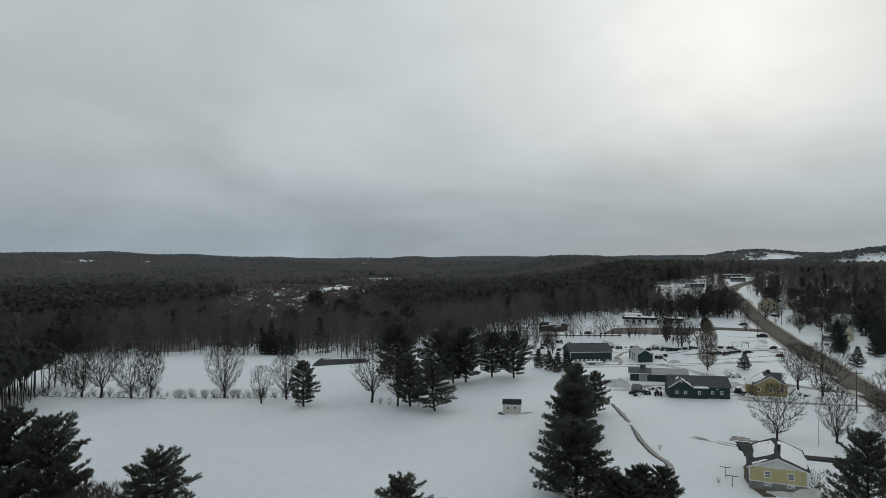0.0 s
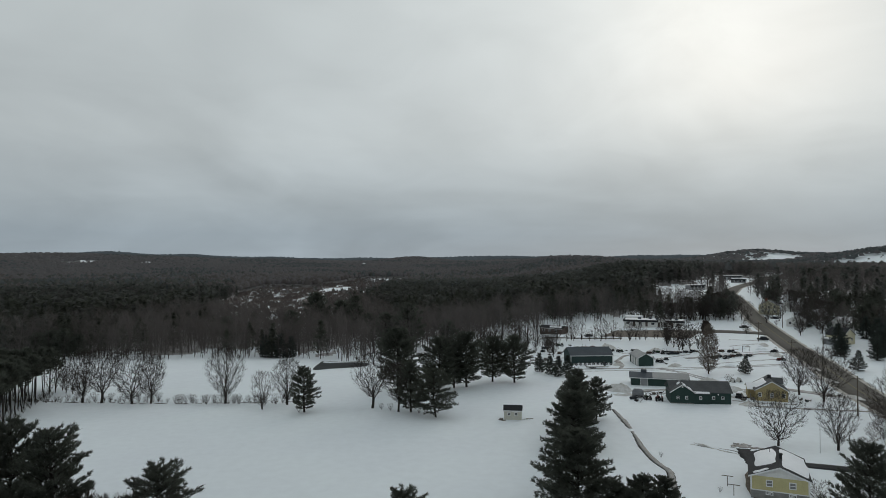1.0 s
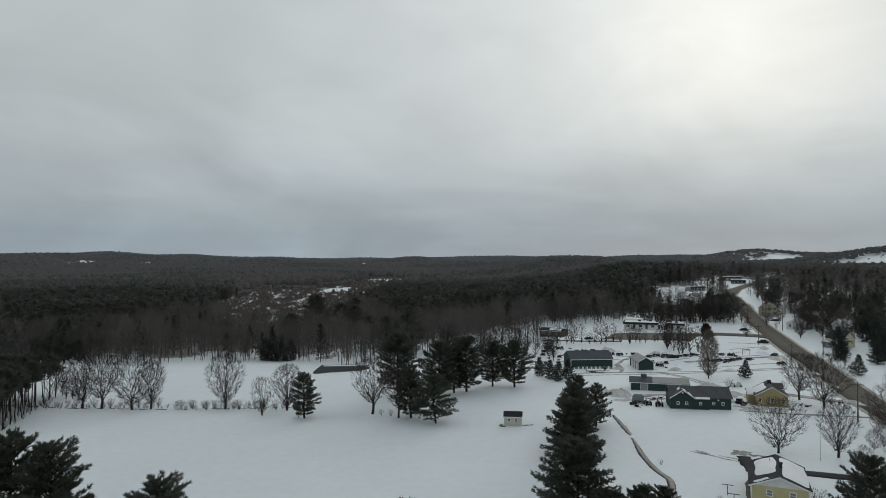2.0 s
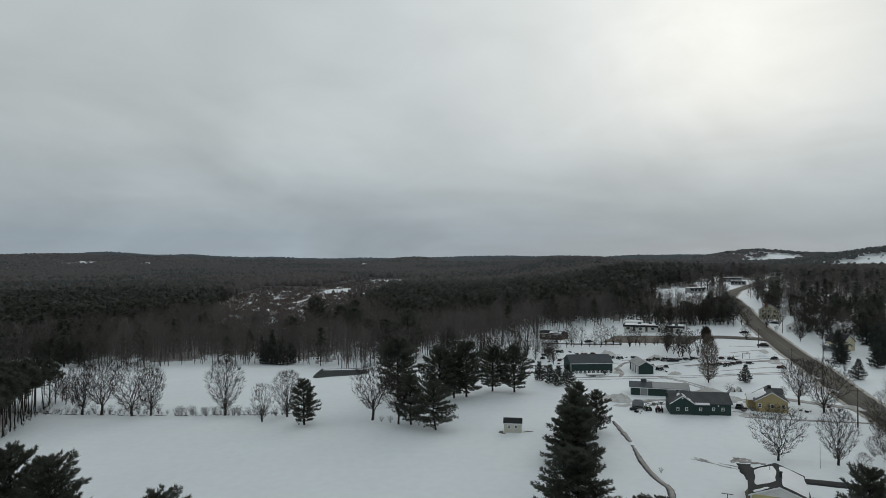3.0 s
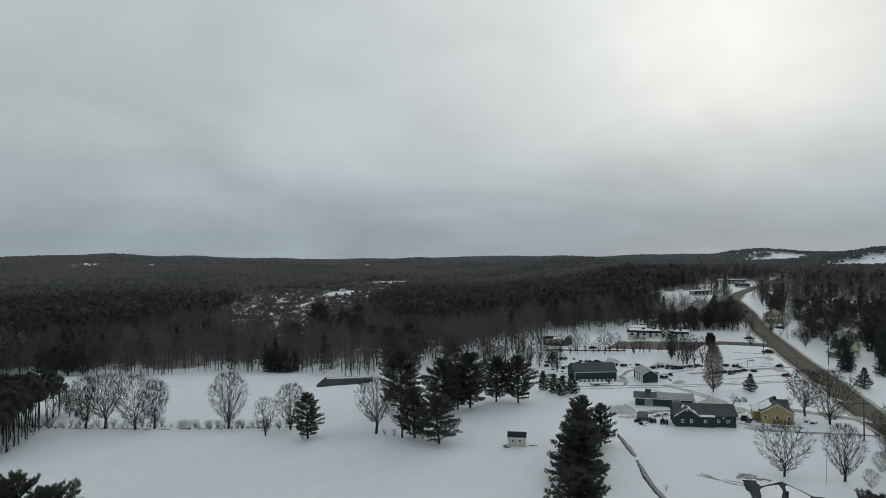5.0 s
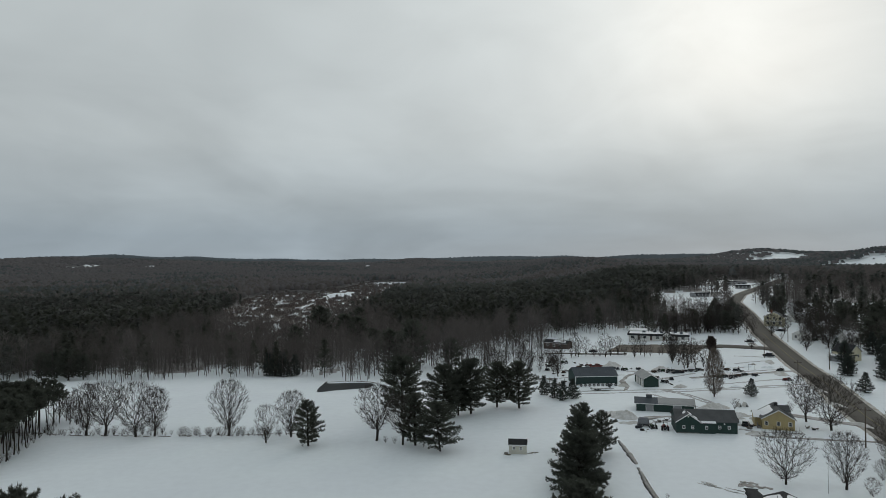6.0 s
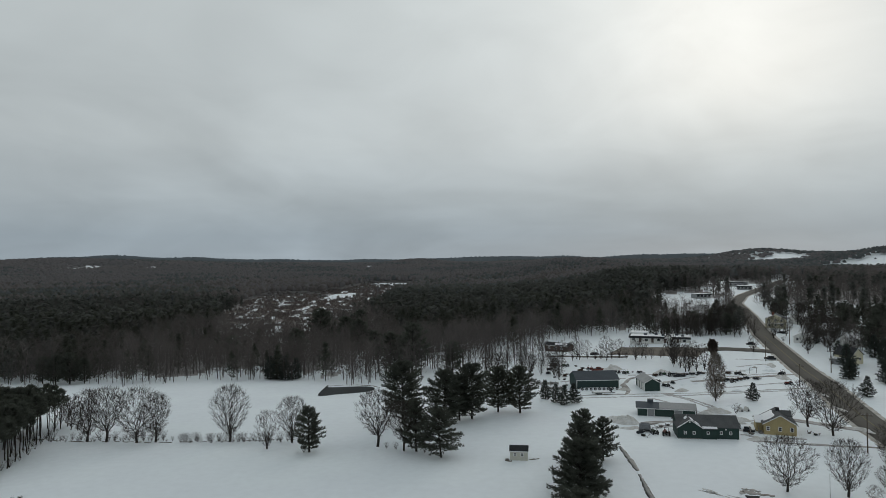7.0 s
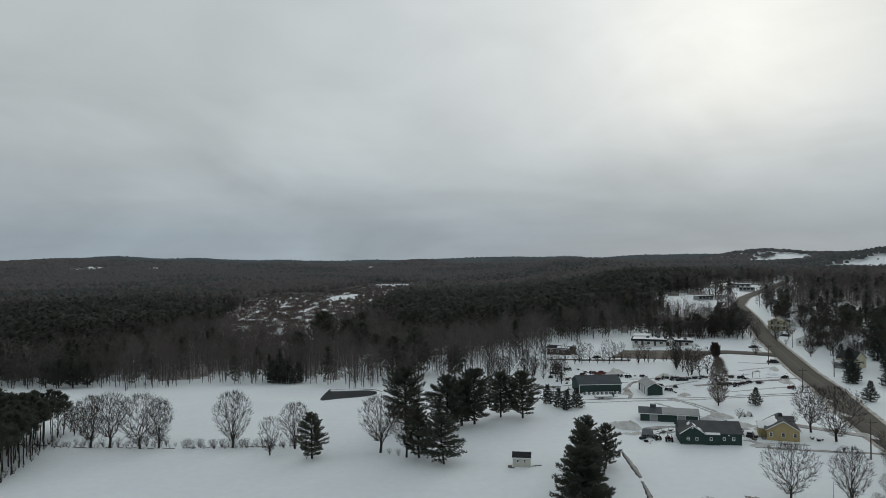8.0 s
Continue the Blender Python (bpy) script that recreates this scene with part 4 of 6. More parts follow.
def roof_slab(x0, x1, y0, y1, z1, rise, along="x", over=0.35, thick=0.14, half=0):
    """Two sloping slabs with eaves; half: -1 or 1 for one slope alone."""
    V, Fc = [], []
    if along == "y":
        x0, x1, y0, y1 = y0, y1, x0, x1
    ym, hw = (y0 + y1) / 2, (y1 - y0) / 2
    k = rise / hw
    for s in (-1, 1):
        if half and s != half:
            continue
        o = len(V)
        ye, ze = ym + s * (hw + over), z1 - k * over
        for (yy, zz) in ((ym, z1 + rise), (ye, ze)):
            for xx in (x0 - over, x1 + over):
                V.append((xx, yy, zz + 0.02))
                V.append((xx, yy, zz + 0.02 + thick))
        Fc += [(o + 1, o + 3, o + 7, o + 5), (o, o + 4, o + 6, o + 2), (o, o + 1, o + 5, o + 4), (o + 2, o + 6, o + 7, o + 3), (o + 4, o + 5, o + 7, o + 6), (o, o + 2, o + 3, o + 1)]
    if along == "y":
        V = [(b, a, c) for a, b, c in V]
        Fc = [tuple(reversed(f)) for f in Fc]
    return V, Fc


def roof_patch(u0, u1, v0, v1, y_mid, half, z1, rise, side, along="x", thick=0.16, lift=0.17, soft=0.6, seed=1):
    """A pillow of snow on one slope; u along the ridge, v from 0 at the ridge to 1 at the eave."""
    rg = random.Random(seed)
    V, Fc, n, m = [], [], 14, 8
    for i in range(n + 1):
        for j in range(m + 1):
            a, b = i / n, j / m
            # rounded outline
            ca, cb = 2 * a - 1, 2 * b - 1
            shrink = 1 - 0.16 * soft * (ca * cb) ** 2
            u = (u0 + u1) / 2 + ca * (u1 - u0) / 2 * shrink + 0.12 * math.sin(b * 7 + seed)
            v = (v0 + v1) / 2 + cb * (v1 - v0) / 2 * shrink + 0.03 * math.sin(a * 9 + seed * 2)
            edge = min(1.0, 4.5 * min(a, 1 - a, b, 1 - b))
            yy = y_mid + side * half * v
            zz = z1 + rise * (1 - v) + lift + thick * edge - 0.05 * (edge == 0)
            V.append((u, yy, zz) if along == "x" else (yy, u, zz))
    for i in range(n):
        for j in range(m):
            o = i * (m + 1) + j
            f = (o, o + 1, o + m + 2, o + m + 1)
            Fc.append(f)
    return V, Fc


def add_window(parent, x, y, z, w, h, face="-y", frame_mat=None, pane_mat=None):
    """A framed pane set on a wall; face names the way it looks."""
    d = 0.06
    t = 0.10

    def turned(bx):
        x0, x1, y0, y1, z0, z1 = bx
        if face == "-y":
            return bx
        if face == "+y":
            return (-x1, -x0, -y1, -y0, z0, z1)
        if face == "-x":
            return (y0, y1, -x1, -x0, z0, z1)
        return (-y1, -y0, x0, x1, z0, z1)
    fr = box_mesh("window", frame_mat or TRIM, *[turned(b) for b in ((-w / 2 - t, w / 2 + t, -d, 0.02, -h / 2 - t, -h / 2), (-w / 2 - t, w / 2 + t, -d, 0.02, h / 2, h / 2 + t),
                  (-w / 2 - t, -w / 2, -d, 0.02, -h / 2, h / 2), (w / 2, w / 2 + t, -d, 0.02, -h / 2, h / 2), (-w / 2, w / 2, -d * 0.8, 0.02, -0.03, 0.03))])
    wn = part("window", fr, parent, "white-framed window")
    wn.location = (x, y, z)
    pn = part("pane", box_mesh("pane", pane_mat or GLASS, turned((-w / 2, w / 2, -0.02, 0.02, -h / 2, h / 2))), wn)
    return wn


def add_door(parent, x, y, z, w, h, mat, name="door", label=""):
    return part(name, box_mesh(name, mat, (x - w / 2, x + w / 2, y - 0.05, y + 0.03, z, z + h)), parent, label)


def gable_house(name, label, at, L, D, eave, rise, wall, roof, along="x", group="", category="house", over=0.35, fascia=True):
    e = thing(name, label, category, group, at=at)
    part("wall", mesh_from("wall", *gable_wall(-L / 2, L / 2, -D / 2, D / 2, 0, eave, rise, along), wall), e)
    part("roof", mesh_from("roof", *roof_slab(-L / 2, L / 2, -D / 2, D / 2, eave, rise, along, over), roof), e)
    if fascia:
        V, Fc = [], []
        if along == "x":
            for s in (-1, 1):
                y = s * (D / 2 + over)
                zz = eave - rise / (D / 2) * over
                part("eaves_trim", box_mesh("eaves_trim", TRIM, (-L / 2 - over, L / 2 + over, min(y, y + s * 0.03), max(y, y + s * 0.03), zz - 0.06, zz + 0.12)), e)
        else:
            for s in (-1, 1):
                y = s * (D / 2 + over)
                V, Fc = [], []
                o = 0
                k = rise / (L / 2)
                ze = eave - k * over
                for yy in (y, y + s * 0.03):
                    V += [(-L / 2 - over, yy, ze - 0.05), (0, yy, eave + rise - 0.05), (L / 2 + over, yy, ze - 0.05), (-L / 2 - over, yy, ze + 0.14), (0, yy, eave + rise + 0.14), (L / 2 + over, yy, ze + 0.14)]
                Fc += [(o, o + 1, o + 4, o + 3), (o + 1, o + 2, o + 5, o + 4), (o + 6, o + 9, o + 10, o + 7), (o + 7, o + 10, o + 11, o + 8), (o, o + 6, o + 7, o + 1), (o + 1, o + 7, o + 8, o + 2), (o + 3, o + 4, o + 10, o + 9), (o + 4, o + 5, o + 11, o + 10)]
                part("gable_trim", mesh_from("gable_trim", V, Fc, TRIM), e)
    return e


def site(x, y, turn=0.0, up=0.0):
    return pose(x, y, land(x, y) + up, 0, 0, turn)


def yellow_ranch():
    L, D, eave, rise = 6.7, 10.2, 2.95, 1.3
    h = gable_house("ranch_house", "pale yellow ranch house with snow-patched dark roof", site(45.45, 90.1, -24), L, D, eave, rise, SIDING_YELLOW, SHINGLE_DARK, "y")
    part("foundation", box_mesh("foundation", BLOCK, (-L / 2 - 0.03, L / 2 + 0.03, -D / 2 - 0.03, D / 2 + 0.03, -0.6, 1.05)), h, "grey block foundation")
    part("belt_trim", box_mesh("belt_trim", TRIM, (-L / 2 - 0.05, L / 2 + 0.05, -D / 2 - 0.05, -D / 2 + 0.02, 1.05, 1.17)), h)
    V, Fc = [], []
    o = 0
    V += [(-L / 2 + 0.1, -D / 2 - 0.02, eave), (L / 2 - 0.1, -D / 2 - 0.02, eave), (0, -D / 2 - 0.02, eave + rise - 0.04)]
    Fc += [(0, 1, 2)]
    part("gable_panel", mesh_from("gable_panel", V, Fc, SIDING_WHITE), h, "white boarded gable")
    for s in (-1, 1):
        part("corner_board", box_mesh("corner_board", TRIM, (s * L / 2 - 0.09, s * L / 2 + 0.09, -D / 2 - 0.06, -D / 2 + 0.05, 1.1, eave)), h)
    for x in (-1.2, 1.5):
        add_window(h, x, -D / 2, 2.1, 0.62, 0.68, pane_mat=BLIND)
    for x in (-1.2, 1.5):
        add_window(h, x, -D / 2 - 0.03, 0.82, 0.7, 0.22)
    for y in (-2.5, 1.0, 3.5):
        add_window(h, -L / 2, y, 2.05, 0.9, 0.95, "-x")
    part("side_door", box_mesh("side_door", SIDING_WHITE, (-L / 2 - 0.06, -L / 2 + 0.02, -4.6, -3.7, 0.3, 2.3)), h, "white side door")
    part("roof_snow", mesh_from("roof_snow", *roof_patch(-3.0, 4.9, 0.03, 0.86, 0, L / 2, eave, rise, -1, "y", thick=0.22, seed=3), SNOW_ROOF, True), h, "thick rounded sheet of snow")
    part("roof_snow", mesh_from("roof_snow", *roof_patch(-4.7, 5.3, 0.10, 1.12, 0, L / 2, eave, rise, 1, "y", thick=0.18, soft=0.2, seed=5), SNOW_ROOF, True), h, "thick rounded sheet of snow")
    part("roof_snow", mesh_from("roof_snow", *roof_patch(-5.2, -4.5, 0.35, 0.95, 0, L / 2, eave, rise, -1, "y", thick=0.12, seed=7), SNOW_ROOF, True), h)
    part("chimney", box_mesh("chimney", SHINGLE_DARK, (0.2, 0.55, -0.7, -0.35, eave + 0.5, eave + rise + 0.6), (0.15, 0.6, -0.75, -0.3, eave + rise + 0.6, eave + rise + 0.7)), h, "dark capped chimney")
    part("vent_pipe", box_mesh("vent_pipe", STEEL, (-0.9, -0.8, 2.0, 2.1, eave + 0.6, eave + rise + 0.5)), h)
    part("back_step", box_mesh("back_step", WOOD_GREY, (-1, 1, D / 2, D / 2 + 1.4, -0.3, 0.8)), h)


yellow_ranch()


def green_house():
    e = thing("green_house", "dark green L-shaped single-storey house with grey roof", "house", at=site(49.3, 143.3, -9.0))
    # long wing
    part("wall", mesh_from("wall", *gable_wall(0.2, 12.6, 0.5, 7.3, 0, 2.5, 1.7, "x"), SIDING_GREEN), e)
    part("roof", mesh_from("roof", *roof_slab(0.2, 12.6, 0.5, 7.3, 2.5, 1.7, "x", 0.3), SHINGLE), e)
    # gabled front wing
    part("front_wall", mesh_from("front_wall", *gable_wall(0, 4.9, -0.15, 4.2, 0, 2.5, 1.55, "y"), SIDING_GREEN), e)
    part("front_roof", mesh_from("front_roof", *roof_slab(0, 4.9, -0.15, 4.2, 2.5, 1.55, "y", 0.3), SHINGLE), e)
    # porch bump
    part("porch", box_mesh("porch", SIDING_GREEN, (4.9, 8.0, -0.05, 0.55, -0.5, 2.15)), e)
    V = [(4.8, -0.35, 2.15), (8.2, -0.35, 2.15), (8.2, 0.6, 2.55), (4.8, 0.6, 2.55), (4.8, -0.35, 2.27), (8.2, -0.35, 2.27), (8.2, 0.6, 2.67), (4.8, 0.6, 2.67)]
    Fc = [(0, 3, 2, 1), (4, 5, 6, 7), (0, 1, 5, 4), (1, 2, 6, 5), (2, 3, 7, 6), (3, 0, 4, 7)]
    part("porch_roof", mesh_from("porch_roof", V, Fc, SHINGLE), e)
    V = [(4.9, -0.3, 2.28), (8.1, -0.3, 2.28), (8.1, 0.3, 2.54), (4.9, 0.3, 2.54), (4.95, -0.25, 2.4), (8.05, -0.25, 2.4), (8.05, 0.25, 2.64), (4.95, 0.25, 2.64)]
    part("porch_snow", mesh_from("porch_snow", V, Fc, SNOW_ROOF), e)
    part("roof_snow", mesh_from("roof_snow", *roof_patch(0.5, 3.3, 0.15, 0.45, 2.45, 2.45, 2.5, 1.55, 1, "y", 0.16, seed=2), SNOW_ROOF, True), e, "slab of leftover snow")
    part("roof_snow", mesh_from("roof_snow", *roof_patch(-0.3, 1.6, 0.45, 0.85, 2.45, 2.45, 2.5, 1.55, 1, "y", 0.16, seed=4), SNOW_ROOF, True), e)
    part("roof_snow", mesh_from("roof_snow", *roof_patch(1.6, 3.2, 0.05, 0.32, 2.45, 2.45, 2.5, 1.55, -1, "y", 0.14, seed=6), SNOW_ROOF, True), e)
    for x, y in ((1.5, -0.15), (3.3, -0.15), (6.2, -0.05), (9.0, 0.5), (10.9, 0.5)):
        add_window(e, x, y, 1.3, 0.38, 0.52)
    part("wall_lamp", bevelled("wall_lamp", TRIM, (0.3, 0.14, 0.3), (9.95, 0.42, 2.05), 0.05), e)
    for x in (0.02, 4.88):
        part("corner_board", box_mesh("corner_board", SIDING_GREEN, (x - 0.06, x + 0.06, -0.2, -0.1, -0.3, 2.5)), e)
    V, Fc = [], []
    for s, x in ((1, -0.3), (-1, 5.2)):
        o = len(V)
        for yy in (-0.52, -0.47):
            V += [(x, yy, 2.22), (2.45, yy, 4.02), (2.45, yy, 4.24), (x, yy, 2.44)]
        Fc += [(o, o + 1, o + 2, o + 3), (o + 4, o + 7, o + 6, o + 5), (o, o + 4, o + 5, o + 1), (o + 3, o + 2, o + 6, o + 7)]
    part("gable_trim", mesh_from("gable_trim", V, Fc, TRIM), e, "white bargeboard")
    part("gable_vent", box_mesh("gable_vent", TRIM, (2.3, 2.6, -0.2, -0.1, 3.4, 3.75)), e)
    part("skirting", box_mesh("skirting", BLOCK, (0.0, 4.9, -0.19, -0.12, -0.5, 0.15)), e)
    part("vent_pipe", box_mesh("vent_pipe", STEEL, (2.2, 2.32, 2.4, 2.52, 3.6, 4.6)), e)


green_house()


def long_garage():
    L, D, ev, rs = 13.6, 5.4, 1.95, 0.85
    g = gable_house("long_garage", "long low grey garage with dark green doors and metal roof", site(54.0, 165.6, -15.5), L, D, ev, rs, SIDING_GREY, METAL_ROOF, "x", category="garage")
    for x, w in ((-5.55, 2.2), (-0.35, 4.6), (5.3, 2.8)):
        add_door(g, x, -D / 2, 0.02, w, 1.72, SIDING_GREEN, "garage_door", "dark green garage door")
    for x in (-6.75, -4.4, -2.7, 2.0, 3.85):
        part("wall_batten", box_mesh("wall_batten", TRIM, (x - 0.05, x + 0.05, -D / 2 - 0.07, -D / 2 + 0.02, 0, 1.9)), g)
    part("roof_box", bevelled("roof_box", METAL_ROOF, (1.4, 1.2, 0.9), (-3.6, 0.2, ev + rs + 0.35), 0.05), g, "boxy roof ventilator")
    part("pale_roof_sheet", mesh_from("pale_roof_sheet", *[(lambda V, Fc: ([(x, y, z + 0.03) for x, y, z in V], Fc))(*roof_slab(-1.2, L / 2, -D / 2, D / 2, ev, rs, "x", 0.35, half=-1))][0], METAL_ROOF_PALE), g, "newer paler sheets of metal roofing")
    part("corner_post", box_mesh("corner_post", WOOD_GREY, (L / 2 + 0.1, L / 2 + 0.3, -D / 2 - 0.6, -D / 2 - 0.4, -0.4, 2.0)), g)


long_garage()


def green_barn():
    L, D, ev, rs = 13.0, 9.0, 2.7, 1.9
    g = gable_house("metal_barn", "dark teal metal barn with blue-grey ribbed roof", site(45.3, 207.0, 3.5), L, D, ev, rs, SIDING_TEAL, METAL_ROOF, "x", category="barn", over=0.25)
    V, Fc = [], []
    k = math.hypot(rs, D / 2)
    for i in range(17):
        x = -6.4 + 0.8 * i
        o = len(V)
        V += [(x - 0.03, -D / 2 - 0.2, ev + 0.12), (x + 0.03, -D / 2 - 0.2, ev + 0.12), (x + 0.03, 0, ev + rs + 0.2), (x - 0.03, 0, ev + rs + 0.2), (x, -D / 2 - 0.2, ev + 0.17), (x, 0, ev + rs + 0.25)]
        Fc += [(o, o + 4, o + 5, o + 3), (o + 4, o + 1, o + 2, o + 5)]
    part("roof_rib", mesh_from("roof_rib", V, Fc, METAL_ROOF), g)
    for s in (-1, 1):
        part("corner_board", box_mesh("corner_board", TRIM, (s * L / 2 - 0.08, s * L / 2 + 0.08, -D / 2 - 0.05, -D / 2 + 0.05, 0, ev)), g)
    part("ridge_cap", box_mesh("ridge_cap", METAL_ROOF, (-L / 2 - 0.25, L / 2 + 0.25, -0.14, 0.14, ev + rs + 0.08, ev + rs + 0.2)), g)
    part("sill_snow", bevelled("sill_snow", SNOW_ROOF, (L - 0.5, 1.5, 1.0), (0.1, -D / 2 - 0.8, 0.0), 0.25, 0.9), g, "bank of clean snow along the wall")


green_barn()


def small_garage():
    L, D, ev, rs = 4.6, 10.0, 2.4, 1.3
    g = gable_house("small_garage", "small dark green garage with pale metal roof", site(60.6, 201.8, -2), L, D, ev, rs, SIDING_GREEN, METAL_ROOF_PALE, "y", category="garage", over=0.25)
    for y in (-3.4, -0.6, 2.2):
        part("garage_door", box_mesh("garage_door", SIDING_WHITE, (-L / 2 - 0.05, -L / 2 + 0.02, y - 1.0, y + 1.0, 0, 2.1)), g, "pale side door")
    for s in (-1, 1):
        part("corner_board", box_mesh("corner_board", TRIM, (s * L / 2 - 0.08, s * L / 2 + 0.08, -D / 2 - 0.05, -D / 2 + 0.05, 0, ev)), g)


small_garage()


def garden_shed():
    g = gable_house("garden_shed", "small ivory garden shed with dark roof in snow", site(13.55, 129.4, -8), 3.4, 2.3, 1.8, 0.7, SIDING_IVORY, SHINGLE_DARK, "x", category="shed", over=0.15)
    for x in (-0.75, 0.6):
        add_window(g, x, -1.15, 1.15, 0.4, 0.46)
    part("ramp", box_mesh("ramp", WOOD_GREY, (-2.6, -1.9, -1.6, -0.6, -0.2, 0.15)), g)


garden_shed()


def ochre_cottage():
    L, D, ev, rs = 6.4, 7.6, 2.4, 1.9
    h = gable_house("ochre_cottage", "small ochre yellow cottage with snow-patched grey roof", site(73.4, 148.6, -19), L, D, ev, rs, SIDING_OCHRE, SHINGLE, "y")
    for x in (-2.4, 0.0, 2.3):
        add_window(h, x, -D / 2, 1.35, 0.55, 0.75)
    part("chimney", box_mesh("chimney", SHINGLE_DARK, (-0.3, 0.4, 0.5, 1.2, ev + rs - 0.4, ev + rs + 0.8)), h, "dark chimney")
    part("dormer", mesh_from("dormer", *gable_wall(-0.4, 2.6, -0.2, 2.0, 2.8, ev + 1.2, 0.8, "x", 2.6), SIDING_GREY), h)
    part("dormer_roof", mesh_from("dormer_roof", *roof_slab(-0.4, 2.6, -0.2, 2.0, ev + 1.2, 0.8, "x", 0.2), SHINGLE), h)
    part("side_wing", mesh_from("side_wing", *gable_wall(-4.5, -3.2, -1.5, 3.4, 0, 2.1, 0.9, "x"), SIDING_OCHRE), h)
    part("side_roof", mesh_from("side_roof", *roof_slab(-4.5, -3.2, -1.5, 3.4, 2.1, 0.9, "x", 0.3), SNOW_ROOF), h, "snow-covered wing roof")
    part("roof_snow", mesh_from("roof_snow", *roof_patch(-2.8, 3.9, 0.25, 1.05, 0, L / 2, ev, rs, -1, "y", 0.22, seed=8), SNOW_ROOF, True), h, "thick sheet of snow")
    part("step_rail", box_mesh("step_rail", WOOD_GREY, (-4.2, -3.4, -3.6, -2.4, -0.3, 0.5), (-4.2, -4.12, -3.6, -2.4, 0.5, 1.3)), h)


ochre_cottage()


def motel():
    L, D, H = 24.5, 9.0, 2.3
    m = thing("motel", "long low white motel with snow-covered flat roof", "motel", at=site(92.6, 290.0, -19, up=0.2))
    part("wall", box_mesh("wall", SIDING_WHITE, (-L / 2, L / 2, -D / 2, D / 2, -1.5, H)), m)
    part("fascia", box_mesh("fascia", SHINGLE_DARK, (-L / 2 - 0.5, L / 2 + 0.5, -D / 2 - 0.9, -D / 2 - 0.1, H - 0.35, H + 0.5), (-L / 2 - 0.5, -L / 2 + 0.1, -D / 2, D / 2, H - 0.35, H + 0.5)), m, "dark roof fascia")
    part("roof", box_mesh("roof", SNOW_ROOF, (-L / 2 - 0.4, L / 2 + 0.4, -D / 2 - 0.6, D / 2 + 0.4, H + 0.02, H + 0.46)), m, "flat roof under snow")
    V, Fc = roof_slab(2.0, 5.2, -D / 2 - 1.6, -D / 2 + 3.0, H + 0.1, 1.5, "y", 0.3)
    part("entrance_gable", mesh_from("entrance_gable", V, Fc, SHINGLE_DARK), m, "dark gable over the entrance")
    part("gable_wall", mesh_from("gable_wall", *gable_wall(2.0, 5.2, -D / 2 - 1.4, -D / 2 + 2.8, H - 0.2, H + 0.1, 1.5, "y", H - 0.3), SIDING_WHITE), m)
    for i in range(9):
        x = -L / 2 + 1.6 + i * 2.6
        if i % 2:
            add_door(m, x, -D / 2, 0.0, 0.95, 1.95, SIDING_BROWN, "door", "brown room door")
        else:
            add_window(m, x, -D / 2, 1.2, 1.3, 0.95)
    for i, (x, y) in enumerate(((-6, 1), (-1.5, 2.2), (1.5, -1), (7, 1.5), (9.5, -2))):
        part("roof_unit", bevelled("roof_unit", METAL_ROOF, (1.3, 1.1, 0.8), (x, y, H + 0.8), 0.06), m)
    part("back_block", box_mesh("back_block", SIDING_WHITE, (-L / 2, -L / 2 + 7, D / 2, D / 2 + 6, -1.5, H + 0.8)), m)
    part("back_block_roof", box_mesh("back_block_roof", SNOW_ROOF, (-L / 2 - 0.3, -L / 2 + 7.3, D / 2 + 0.05, D / 2 + 6.3, H + 0.8, H + 1.2)), m)
    n = gable_house("brown_lodge", "long brown boarded lodge with patchy snow roof", site(47.5, 283.5, -40), 11.0, 5.0, 2.5, 0.9, SIDING_BROWN, SHINGLE_DARK, "x", category="building")
    part("roof_snow", mesh_from("roof_snow", *roof_patch(-1.5, 4.8, 0.1, 0.9, 0, 2.5, 2.5, 0.9, -1, "x", 0.16, seed=9), SNOW_ROOF, True), n)
    for x in (-3.5, -0.5, 2.5):
        add_window(n, x, -2.5, 1.4, 0.9, 0.8)


motel()


